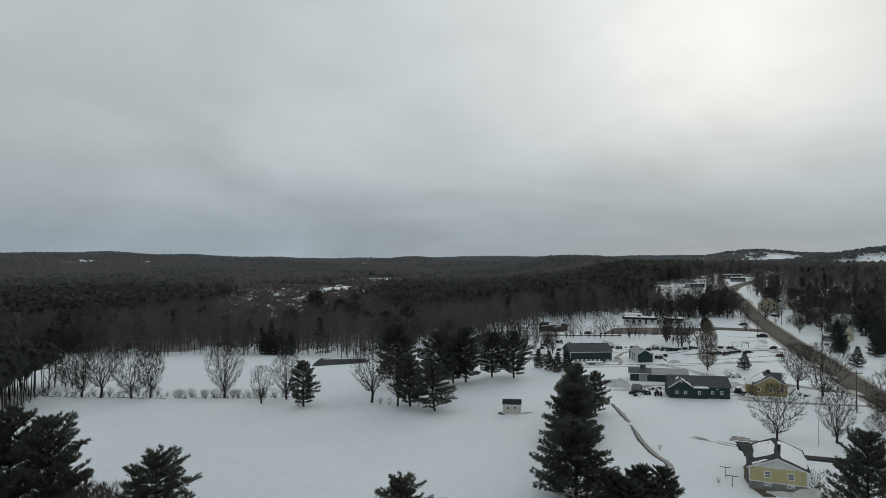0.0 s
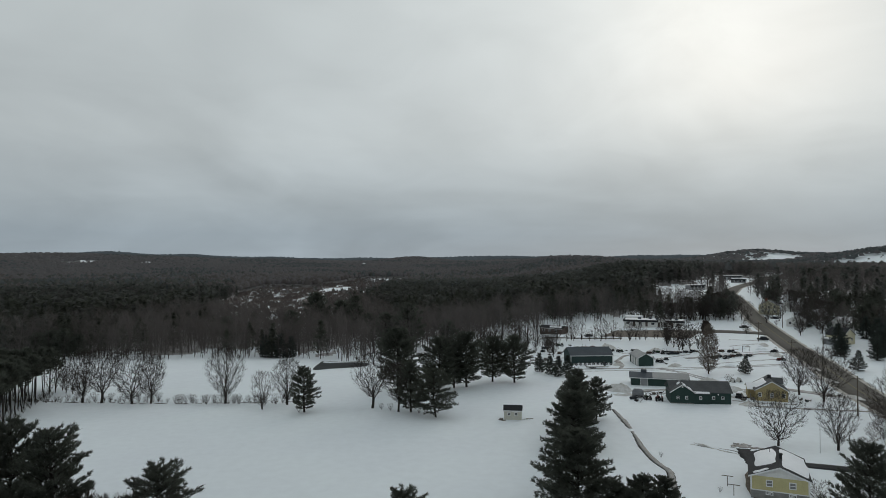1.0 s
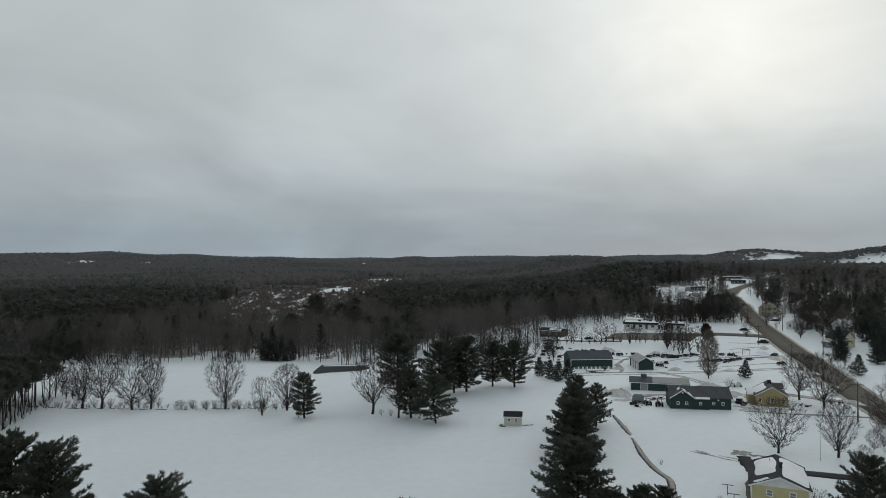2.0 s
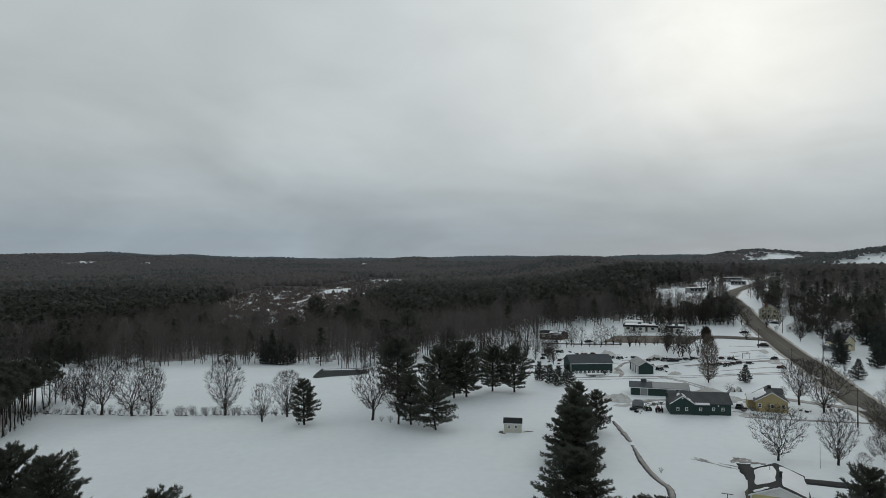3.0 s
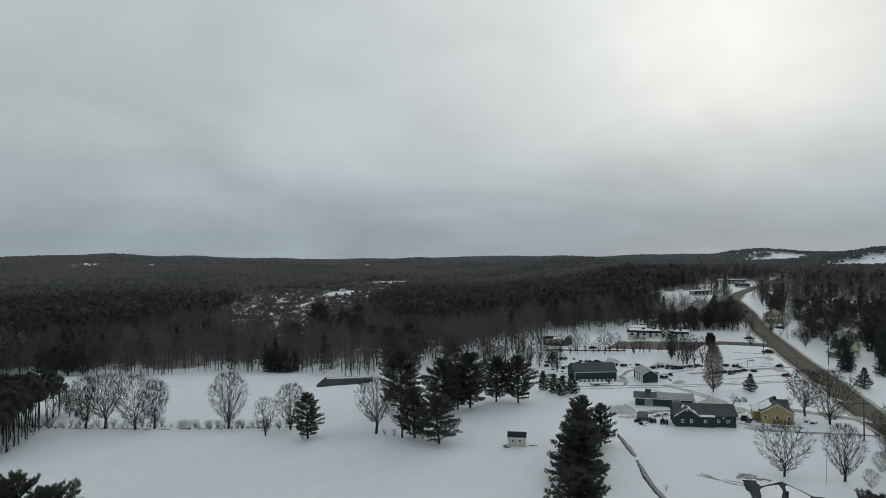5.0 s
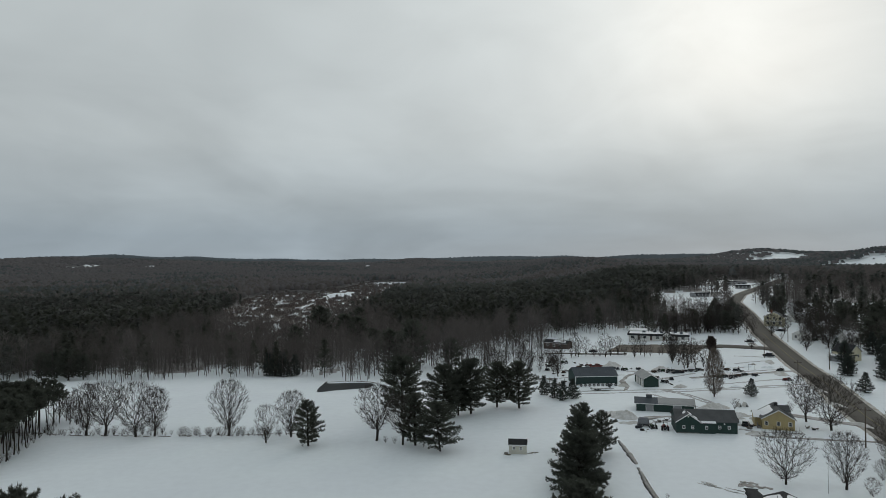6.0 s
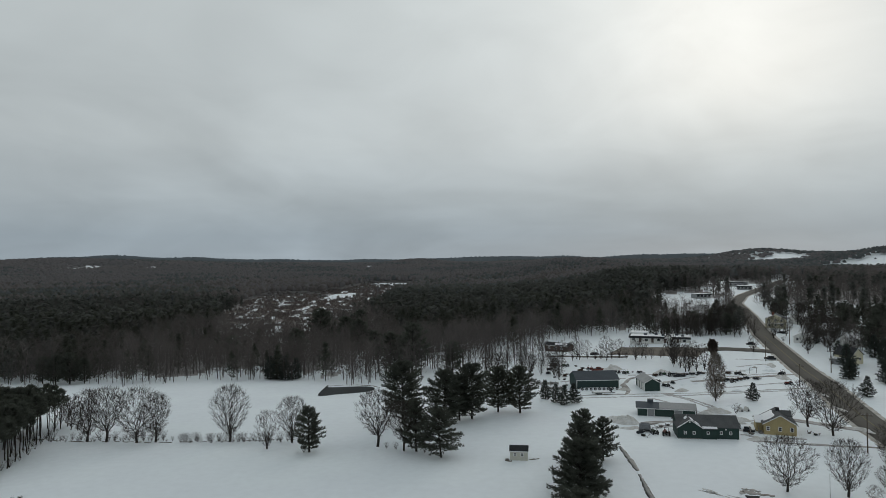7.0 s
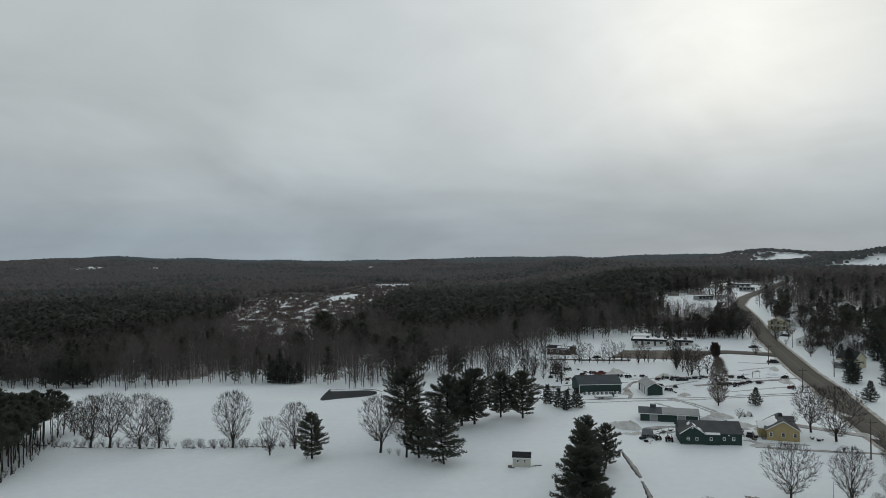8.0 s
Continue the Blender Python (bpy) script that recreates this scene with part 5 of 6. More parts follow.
def village():
    """Houses across the road."""
    h = gable_house("cream_house", "cream two-storey house with snowy roof", site(157.5, 318, -30), 8.6, 8.0, 4.2, 2.3, SIDING_CREAM, SHINGLE, "y", "village houses")
    for x in (-2.6, 0, 2.6):
        for z in (1.4, 3.6):
            add_window(h, x, -4.0, z, 0.8, 1.0)
    part("chimney", box_mesh("chimney", BRICK_RED, (-1.4, -0.6, -3.4, -2.6, 4.0, 7.6)), h)
    part("porch", box_mesh("porch", SIDING_WHITE, (-3.5, 3.5, -5.6, -4.05, 2.2, 2.5), (-3.4, -3.2, -5.5, -5.3, -0.5, 2.2), (3.2, 3.4, -5.5, -5.3, -0.5, 2.2)), h)
    part("roof_snow", mesh_from("roof_snow", *roof_patch(-3.6, 3.9, 0.2, 1.0, 0, 4.3, 4.2, 2.3, -1, "y", 0.2, seed=3), SNOW_ROOF, True), h)
    h = gable_house("gabled_house", "white gabled house behind bare trees", site(146.5, 273, -35), 6.8, 6.4, 2.6, 1.9, SIDING_WHITE, SNOW_ROOF, "y", "village houses")
    for x in (-2, 1.8):
        add_window(h, x, -3.2, 1.5, 0.8, 1.0)
    h = gable_house("dark_roof_house", "pale house with dark roof beside a spruce", site(137.5, 228.0, 28), 6.5, 6.0, 3.2, 2.2, SIDING_CREAM, SHINGLE_DARK, "y", "village houses")
    for x in (-1.6, 1.4):
        add_window(h, x, -3.0, 1.7, 0.7, 0.9)
    part("lean_to", box_mesh("lean_to", SIDING_GREY, (-6.2, -3.25, -2.6, 2.4, -0.5, 1.9), ), h)
    part("lean_to_roof", box_mesh("lean_to_roof", SNOW_ROOF, (-6.5, -3.25, -2.9, 2.7, 1.9, 2.2)), h)
    for i, (x, y, r, s) in enumerate(((166, 292, -20, 0.9), (176, 330, 20, 1.0), (232, 392, 10, 1.2), (160, 262, 5, 0.8), (190, 345, -10, 0.9), (214, 440, 20, 1.0))):
        h = gable_house("white_house", "white house with snow-covered roof among trees", site(x, y, r), 9 * s, 7 * s, 3.0, 2.0, SIDING_WHITE, SNOW_ROOF, "x", "village houses")
        for q in (-2.5, 0, 2.5):
            add_window(h, q * s, -3.5 * s, 1.6, 0.9, 1.0)
    for x, y, r in ((-1066, 1945, 20), (-1048, 1960, -15), (-1080, 1965, 70), (-904, 2010, 5), (-258, 2160, 30)):
        gable_house("hill_house", "small white farmhouse in a far hillside clearing", site(x, y, r), 13, 9, 5.0, 3.0, SIDING_WHITE, SNOW_ROOF, "x", "hill houses")
    for x, y, r, L, D, H in ((243, 541, -30, 11, 8, 3.0), (254, 577, -30, 15, 9, 3.4), (180, 470, 10, 11, 7, 3.0)):
        s = thing("store", "low flat-roofed roadside store with snow on roof", "store", "stores", at=site(x, y, r))
        part("wall", box_mesh("wall", SIDING_GREY, (-L / 2, L / 2, -D / 2, D / 2, -2, H)), s)
        part("fascia", box_mesh("fascia", SHINGLE_DARK, (-L / 2 - 0.3, L / 2 + 0.3, -D / 2 - 0.4, -D / 2 - 0.05, H - 0.6, H + 0.3)), s)
        part("roof", box_mesh("roof", SNOW_ROOF, (-L / 2 - 0.2, L / 2 + 0.2, -D / 2, D / 2 + 0.2, H + 0.02, H + 0.4)), s)
        for q in range(4):
            add_window(s, -L / 2 + L * (q + 0.5) / 4, -D / 2, 1.7, 2.2, 1.6)


village()

# ---- vehicles, machines and yard clutter ----
def wheel(parent, x, y, r, w):
    """A tyre with its rim, its axle along y."""
    bm = bmesh.new()
    ring = [(0.62 * r, -w / 2 * 0.9), (0.92 * r, -w / 2), (r, -w / 2 * 0.6), (r, w / 2 * 0.6), (0.92 * r, w / 2), (0.62 * r, w / 2 * 0.9)]
    n = 14
    rows = [[bm.verts.new((x + q * math.cos(6.283 * k / n), y + s, r + q * math.sin(6.283 * k / n))) for q, s in ring] for k in range(n)]
    for k in range(n):
        for j in range(6):
            a, b = rows[k], rows[(k + 1) % n]
            bm.faces.new((a[j], b[j], b[(j + 1) % 6], a[(j + 1) % 6]))
    me = bpy.data.meshes.new("wheel")
    bm.to_mesh(me)
    bm.free()
    me.materials.append(RUBBER)
    t = part("wheel", me, parent)
    V, Fc = [], []
    tube(V, Fc, Vector((x, y - w * 0.38, r)), Vector((x, y + w * 0.38, r)), 0.64 * r, 0.64 * r, 12)
    o = len(V)
    Fc += [tuple(range(11, -1, -1)), tuple(range(12, 24))]
    part("rim", mesh_from("rim", V, Fc, STEEL), t)


def tractor(name, label, paint):
    e = thing(name, label, "tractor", "parked machines")
    part("hood", bevelled("hood", paint, (1.6, 0.6, 0.65), (0.85, 0, 1.05), 0.08, 0.92), e)
    part("axle_body", bevelled("axle_body", PAINT_DARK, (2.4, 0.5, 0.4), (0.2, 0, 0.62), 0.06), e)
    part("seat", bevelled("seat", RUBBER, (0.45, 0.5, 0.5), (-0.55, 0, 1.25), 0.1), e)
    for s in (-1, 1):
        part("fender", bevelled("fender", paint, (0.95, 0.36, 0.12), (-0.65, s * 0.62, 1.42), 0.05), e)
        wheel(e, -0.65, s * 0.72, 0.68, 0.36)
        wheel(e, 1.25, s * 0.6, 0.4, 0.22)
    V, Fc = [], []
    tube(V, Fc, Vector((0.9, 0.15, 1.3)), Vector((0.9, 0.15, 2.1)), 0.05, 0.05, 6)
    part("exhaust", mesh_from("exhaust", V, Fc, PAINT_RUST), e)
    V, Fc = [], []
    for s in (-0.5, 0.5):
        tube(V, Fc, Vector((-0.7, s, 1.4)), Vector((-0.75, s, 2.3)), 0.04, 0.04, 6)
    tube(V, Fc, Vector((-0.75, -0.5, 2.3)), Vector((-0.75, 0.5, 2.3)), 0.04, 0.04, 6)
    part("roll_bar", mesh_from("roll_bar", V, Fc, PAINT_DARK), e)
    return e


def car(name, label, paint, pickup=False, snow=False):
    e = thing(name, label, "pickup truck" if pickup else "car", "parked vehicles")
    L = 5.2 if pickup else 4.5
    part("body", bevelled("body", paint, (L, 1.8, 0.75), (0, 0, 0.75), 0.16, 0.97), e)
    cx, cl = (0.35, 1.7) if pickup else (-0.25, 2.5)
    cab = part("cabin", bevelled("cabin", paint, (cl, 1.6, 0.65), (cx, 0, 1.4), 0.14, 0.82), e)
    for s in (-1, 1):
        part("side_window", bevelled("side_window", GLASS, (cl * 0.72, 0.03, 0.36), (cx, s * 0.765, 1.4), 0.01), cab)
    part("windscreen", bevelled("windscreen", GLASS, (0.06, 1.25, 0.36), (cx + cl * 0.465, 0, 1.4), 0.02), cab)
    part("rear_window", bevelled("rear_window", GLASS, (0.06, 1.25, 0.36), (cx - cl * 0.465, 0, 1.4), 0.02), cab)
    if pickup:
        part("load_bed", bevelled("load_bed", RUBBER, (1.7, 1.45, 0.1), (-1.55, 0, 1.12), 0.03), e)
    if snow:
        part("snow_cover", bevelled("snow_cover", SNOW_ROOF, (cl * 0.8, 1.3, 0.16), (cx, 0, 1.78), 0.07), e)
        part("bonnet_snow", bevelled("bonnet_snow", SNOW_ROOF, (0.9, 1.4, 0.12), (L / 2 - 0.65, 0, 1.16), 0.05), e)
    for s in (-1, 1):
        for x in (-L * 0.31, L * 0.31):
            wheel(e, x, s * 0.82, 0.34, 0.22)
        part("headlight", bevelled("headlight", TRIM, (0.06, 0.3, 0.16), (L / 2 - 0.02, s * 0.6, 0.85), 0.02), e)
    return e


def implement(name, label, paint):
    """A trailed farm implement: frame, tines, drum and drawbar."""
    e = thing(name, label, "farm implement", "parked machines")
    V, Fc = [], []
    for a, b in (((-1.4, -0.8, 0.6), (1.2, -0.8, 0.6)), ((-1.4, 0.8, 0.6), (1.2, 0.8, 0.6)), ((-1.4, -0.8, 0.6), (-1.4, 0.8, 0.6)), ((1.2, -0.8, 0.6), (2.4, 0, 0.5)), ((1.2, 0.8, 0.6), (2.4, 0, 0.5)), ((0, -0.8, 0.6), (0, 0.8, 0.6))):
        tube(V, Fc, Vector(a), Vector(b), 0.07, 0.07, 5)
    part("frame", mesh_from("frame", V, Fc, paint), e)
    V, Fc = [], []
    tube(V, Fc, Vector((-0.7, -0.7, 0.95)), Vector((-0.7, 0.7, 0.95)), 0.42, 0.42, 12)
    Fc += [tuple(range(11, -1, -1)), tuple(range(12, 24))]
    part("drum", mesh_from("drum", V, Fc, paint), e)
    V, Fc = [], []
    for k in range(7):
        tube(V, Fc, Vector((0.6, -0.75 + 0.25 * k, 0.65)), Vector((0.35, -0.75 + 0.25 * k, 0.05)), 0.035, 0.02, 4)
    part("tine_row", mesh_from("tine_row", V, Fc, PAINT_RUST), e)
    part("hopper", bevelled("hopper", paint, (0.8, 1.2, 0.6), (0.4, 0, 1.0), 0.06, 1.15), e)
    for s in (-1, 1):
        wheel(e, -0.3, s * 0.95, 0.36, 0.2)
    return e


t_red = tractor("tractor", "faded red farm tractor parked in snow", PAINT_RED)
t_dark = tractor("tractor", "dark old farm tractor parked in snow", PAINT_DARK)
t_green = tractor("tractor", "dark green farm tractor parked in snow", PAINT_GREEN)
i_rust = implement("implement", "rusty farm implement half sunk in snow", PAINT_RUST)
i_dark = implement("implement", "dark farm implement half sunk in snow", PAINT_DARK)
c_dark = car("car", "dark parked car with snow on its roof", PAINT_DARK, snow=True)
p_dark = car("pickup", "dark pickup truck parked by the garage", PAINT_DARK, True)
p_red = car("pickup", "dull red pickup truck beside the road", PAINT_RED, True)


def park(ob, spots):
    for k, (x, y, turn) in enumerate(spots):
        stand(ob, x, y, turn, 0.88, first=(k == 0), sink=0.24)


park(t_red, [(47.6, 145.9, 80), (49.8, 233.5, 10), (101.2, 197.4, 175)])
park(t_dark, [(38.9, 244.9, 10), (66.4, 202.5, 130), (106.3, 211.6, 200), (73.5, 218.6, 20), (93.6, 214.1, 170), (88.2, 204.7, 20)])
park(t_green, [(42.8, 241.3, 170), (60.1, 224.6, 30), (85.0, 205.3, 190), (70.9, 219.8, 0), (45.4, 147.2, 95)])
park(i_rust, [(46.0, 230.7, 40), (68.3, 218.6, 10), (76.5, 216.7, 160), (91.1, 215.8, 30), (39.2, 223.3, 80), (90.6, 206.0, 10), (71, 147.5, 30)])
park(i_dark, [(57.6, 226.3, 160), (64.9, 224.6, 10), (79.9, 217.3, 0), (92.8, 207.2, 190), (34.5, 228.6, 60), (69.8, 206.6, 70), (66.0, 209.7, 140), (86.6, 206.4, 80), (66.3, 153.0, 60), (95.5, 205.8, 15), (82.5, 218.3, 140), (36.2, 236, 20)])
park(c_dark, [(115.0, 237.0, 150), (122.6, 268.7, 170), (66.9, 149.3, 60), (150, 298, 120), (58.9, 267, 20)])
park(p_dark, [(55.2, 222.4, 100), (75.0, 215.9, 175)])
park(p_red, [(52.2, 231.6, 20)])


def utility_pole(name, x, y, h, turn, lamp=False):
    e = thing(name, "weathered wooden utility pole with crossarm", "utility pole", "utility poles", at=pose(x, y, land(x, y), 0, 0, turn))
    V, Fc = [], []
    tube(V, Fc, Vector((0, 0, -0.5)), Vector((0, 0, h)), 0.15, 0.10, 8)
    Fc.append(tuple(range(8, 16)))
    part("pole", mesh_from("pole", V, Fc, WOOD_POLE), e)
    arm = part("crossarm", box_mesh("crossarm", WOOD_POLE, (-1.1, 1.1, -0.06, 0.06, h - 0.7, h - 0.55)), e)
    for q in (-0.95, -0.4, 0.4, 0.95):
        part("insulator", bevelled("insulator", STEEL, (0.09, 0.09, 0.16), (q, 0, h - 0.47), 0.02), arm)


utility_pole("utility_pole", 82.4, 131.3, 8.0, -14)
utility_pole("utility_pole", 103.0, 194.8, 6.5, -14)
utility_pole("utility_pole", 122.3, 212.2, 7.5, -14)
utility_pole("utility_pole", 112, 234, 7.0, -14)
utility_pole("utility_pole", 138, 268, 7.5, -14)


def flagpole():
    e = thing("flagpole", "thin bare metal flagpole standing in snow", "flagpole", at=pose(60.5, 106.2, land(60.5, 106.2)))
    V, Fc = [], []
    tube(V, Fc, Vector((0, 0, -0.3)), Vector((0, 0, 4.2)), 0.05, 0.03, 8)
    part("pole", mesh_from("pole", V, Fc, STEEL), e)
    part("finial", bevelled("finial", STEEL, (0.12, 0.12, 0.12), (0, 0, 4.25), 0.04), e)


flagpole()


def clothes_post(first, x, y):
    if first:
        return stand(first, x, y, -24)
    e = thing("clothes_post", "wooden T-shaped clothesline post in snow", "clothesline post", "clothesline posts")
    part("post", box_mesh("post", WOOD_POLE, (-0.045, 0.045, -0.045, 0.045, -0.3, 1.45)), e)
    part("crossarm", box_mesh("crossarm", WOOD_POLE, (-0.75, 0.75, -0.04, 0.04, 1.38, 1.46)), e)
    return stand(e, x, y, -24, first=True)


post_a = clothes_post(None, 39.0, 91.0)
clothes_post(post_a, 38.3, 87.4)


def yard_frame():
    e = thing("pipe_frame", "rusty pipe frame standing in the snowy yard", "pipe frame", at=site(98.6, 214.8, 10))
    V, Fc = [], []
    for s in (-1.2, 1.2):
        tube(V, Fc, Vector((s, 0, -0.2)), Vector((s, 0, 1.8)), 0.06, 0.06, 6)
    part("upright", mesh_from("upright", V, Fc, PAINT_RUST), e)
    V, Fc = [], []
    tube(V, Fc, Vector((-1.2, 0, 1.8)), Vector((1.2, 0, 1.8)), 0.06, 0.06, 6)
    part("crossbar", mesh_from("crossbar", V, Fc, PAINT_RUST), e)


yard_frame()


def flatbed():
    e = thing("flatbed_trailer", "white flatbed trailer covered in snow by the barn", "trailer", at=site(44.6, 193.6, 3))
    part("deck", bevelled("deck", PAINT_WHITE, (5.4, 2.0, 0.16), (0, 0, 0.72), 0.04), e)
    part("deck_snow", bevelled("deck_snow", SNOW_ROOF, (5.0, 1.8, 0.2), (0, 0, 0.88), 0.08), e, "snow on the deck")
    part("chassis", bevelled("chassis", PAINT_DARK, (5.6, 0.9, 0.2), (0, 0, 0.54), 0.04), e)
    part("head_rack", box_mesh("head_rack", PAINT_DARK, (2.6, 2.75, -0.95, 0.95, 0.8, 1.9)), e)
    part("drawbar", box_mesh("drawbar", PAINT_DARK, (2.7, 4.0, -0.07, 0.07, 0.45, 0.57)), e)
    for s in (-1, 1):
        for x in (-1.3, -0.5):
            wheel(e, x, s * 0.85, 0.34, 0.22)


flatbed()


def old_tyre(first, x, y):
    """A worn tyre leaning on the snow bank before the barn."""
    if first:
        return copy_thing(first, pose(x, y, land(x, y), 12, 0, 3))
    e = thing("old_tyre", "old black tyre leaning on a snowbank", "tyre", "old tyres")
    wheel(e, 0, 0, 0.42, 0.24)
    e.matrix_basis = pose(x, y, land(x, y), 12, 0, 3)
    return e


tyre = old_tyre(None, 40.3, 200.0)
for k in range(1, 9):
    old_tyre(tyre, 40.3 + 1.32 * k, 200.0 + 0.075 * k + 0.1 * math.sin(k * 2.1))


def covered_trailer():
    e = thing("covered_trailer", "small grey tarpaulin-covered trailer in snow", "trailer", at=site(44.0, 149.4, -20))
    bm = bmesh.new()
    bmesh.ops.create_cube(bm, size=1)
    for v in bm.verts:
        v.co = Vector((v.co.x * 2.6 * (0.86 if v.co.z > 0 else 1), v.co.y * 1.7 * (0.8 if v.co.z > 0 else 1), v.co.z * 1.5 + 1.15))
    bmesh.ops.bevel(bm, geom=bm.edges[:], offset=0.25, segments=3, affect="EDGES")
    me = bpy.data.meshes.new("cover")
    bm.to_mesh(me)
    bm.free()
    me.materials.append(TARP)
    part("cover", me, e)
    part("base_frame", box_mesh("base_frame", PAINT_DARK, (-1.3, 1.3, -0.8, 0.8, 0.3, 0.45), (1.3, 2.4, -0.06, 0.06, 0.32, 0.44)), e)
    for s in (-1, 1):
        wheel(e, -0.2, s * 0.85, 0.33, 0.2)
    d = thing("junk_drum", "dark round drum lying in snow", "drum", at=site(42.4, 147.6, 30))
    V, Fc = [], []
    tube(V, Fc, Vector((-0.8, 0, 0.3)), Vector((0.8, 0, 0.3)), 0.36, 0.36, 12)
    Fc += [tuple(range(11, -1, -1)), tuple(range(12, 24))]
    part("drum", mesh_from("drum", V, Fc, PAINT_DARK), d)


covered_trailer()


def lumber_pens():
    """Weathered board pens beside the barn."""
    rg = random.Random(9)
    for k, (x, y, turn, L) in enumerate(((31.5, 199.5, 5, 7.5), (36, 203.5, 80, 5.0), (31, 208, -5, 7))):
        e = thing("board_pen", "weathered grey board fence leaning in snow", "fence", "board fences", at=site(x, y, turn))
        for i in range(int(L / 1.5) + 1):
            px = -L / 2 + i * 1.5
            part("post", box_mesh("post", WOOD_GREY, (px - 0.07, px + 0.07, -0.07, 0.07, -0.3, 1.5)), e)
        for z in (0.3, 0.7, 1.1):
            part("rail", box_mesh("rail", WOOD_GREY, (-L / 2, L / 2, -0.1, -0.06, z, z + 0.2)), e)


lumber_pens()


def snowbank(x, y, rx, ry, h, turn=0, mat=None, seed=1):
    """A lumpy ploughed heap."""
    n, m = 22, 8
    V, Fc = [(0.0, 0.0, h)], []
    for j in range(1, m + 1):
        f = j / m
        for k in range(n):
            a = 6.283 * k / n
            px, py = rx * f * math.cos(a), ry * f * math.sin(a)
            w = noise.noise((px * 0.9 + seed * 7, py * 0.9, seed)) * 0.45 + noise.noise((px * 2.4, py * 2.4 + seed, 2)) * 0.2
            V.append((px * (1 + 0.12 * w), py * (1 + 0.12 * w), max(0.0, h * (max(0.0, math.cos(f * 1.57)) ** 1.3) * (1 + w)) - (0.25 if j == m else 0)))
    for k in range(n):
        Fc.append((0, 1 + k, 1 + (k + 1) % n))
    for j in range(m - 1):
        for k in range(n):
            o, k2 = 1 + j * n, (k + 1) % n
            Fc.append((o + k, o + n + k, o + n + k2, o + k2))
    ob = new("snowbank", mesh_from("snowbank", V, Fc, mat or SNOW_DIRTY, False))
    ob.matrix_basis = site(x, y, turn)
    tagged(ob, "lumpy bank of ploughed grey-white snow", "snowbank", "ploughed snowbanks")


for k, (x, y, rx, ry, h) in enumerate(((42.0, 157.5, 3.6, 2.6, 1.7), (39.5, 160, 2.8, 2.2, 1.0), (67.0, 166.5, 4.2, 2.2, 1.2), (63.6, 164.6, 2.4, 1.6, 0.8), (57.5, 232, 4.5, 2.5, 1.6), (72, 223, 3.5, 2, 1.1),
        (80.5, 200, 3.2, 2.2, 0.9), (69, 158.5, 3.4, 1.8, 0.8), (76, 156.5, 2.6, 1.4, 0.6), (66, 141.8, 3.0, 1.4, 0.6), (104, 206.5, 2.2, 3.2, 0.8), (110, 226, 1.5, 4, 0.7), (97.5, 168, 1.2, 5, 0.6), (92.5, 148, 1.2, 4, 0.6), (121, 262, 1.6, 5, 0.8),
        (53, 199.8, 2.2, 1.4, 0.7), (68.5, 194.8, 2.6, 1.5, 0.7), (103, 185, 1.2, 5.5, 0.6), (46.6, 83.6, 3.6, 1.3, 0.95), (44, 84.3, 3.0, 1.0, 0.4))):
    snowbank(x, y, rx, ry, h, turn=(k * 37) % 50 - 25, seed=k + 1)

rg_b = random.Random(12)
for k in range(46):
    x, y = rg_b.choice(((66, 170), (60, 216), (90, 214), (72, 204), (44, 155), (68, 152), (70, 145), (96, 222), (50, 224), (108, 222), (78, 190)))
    x, y = x + rg_b.uniform(-9, 9), y + rg_b.uniform(-5, 5)
    if 47 < x < 63 and 140 < y < 168 or 67 < x < 79 and 143 < y < 154 or 38 < x < 64 and 194 < y < 213:
        continue
    snowbank(x, y, rg_b.uniform(0.8, 2.4), rg_b.uniform(0.5, 1.3), rg_b.uniform(0.2, 0.55), rg_b.uniform(-40, 40), SNOW if k % 3 else SNOW_DIRTY, 30 + k)


def debris(x, y, turn, s, seed):
    """A scrap pile dusted with snow: planks, pipes and a box."""
    rg = random.Random(seed)
    e = thing("scrap_pile", "small dark scrap pile half buried in snow", "scrap pile", "scrap piles", at=site(x, y, turn))
    V, Fc = [], []
    for i in range(5):
        a = Vector((rg.uniform(-1, 1), rg.uniform(-0.6, 0.6), rg.uniform(0.05, 0.4))) * s
        b = a + Vector((rg.uniform(-1.4, 1.4), rg.uniform(-0.7, 0.7), rg.uniform(-0.1, 0.35))) * s
        tube(V, Fc, a, b, 0.07, 0.06, 5)
    part("pipes", mesh_from("pipes", V, Fc, PAINT_RUST), e)
    part("crate", bevelled("crate", (WOOD_GREY, PAINT_DARK, RUBBER)[seed % 3], (0.9 * s, 0.7 * s, 0.5 * s), (rg.uniform(-0.4, 0.4), 0, 0.2 * s), 0.05), e)


rg_d = random.Random(44)
for k, (x, y) in enumerate(((40, 202), (42.5, 202.2), (45, 202), (48, 202.3), (50.5, 202.1), (36.5, 198), (34, 203), (37, 208), (33, 212), (66.3, 146.5), (67.8, 148), (65.2, 151), (48.6, 153), (50.5, 154.5), (43, 144.8), (62, 199), (64.4, 205), (67.2, 199.5),
        (60.5, 227), (63, 226.4), (72.2, 217.2), (74.4, 219.4), (78.6, 218.4), (81, 216.5), (84, 217.6), (87, 203.4), (84, 207), (96, 206.6), (94.6, 213), (38, 218), (41, 226), (35.4, 222), (48, 236), (46, 241), (71.8, 222), (88.8, 213.6), (79.4, 146.3), (80.2, 145.2), (66.8, 162.2), (58, 156.4))):
    debris(x + rg_d.uniform(-0.4, 0.4), y + rg_d.uniform(-0.3, 0.3), rg_d.uniform(0, 180), rg_d.uniform(0.6, 1.1), k)

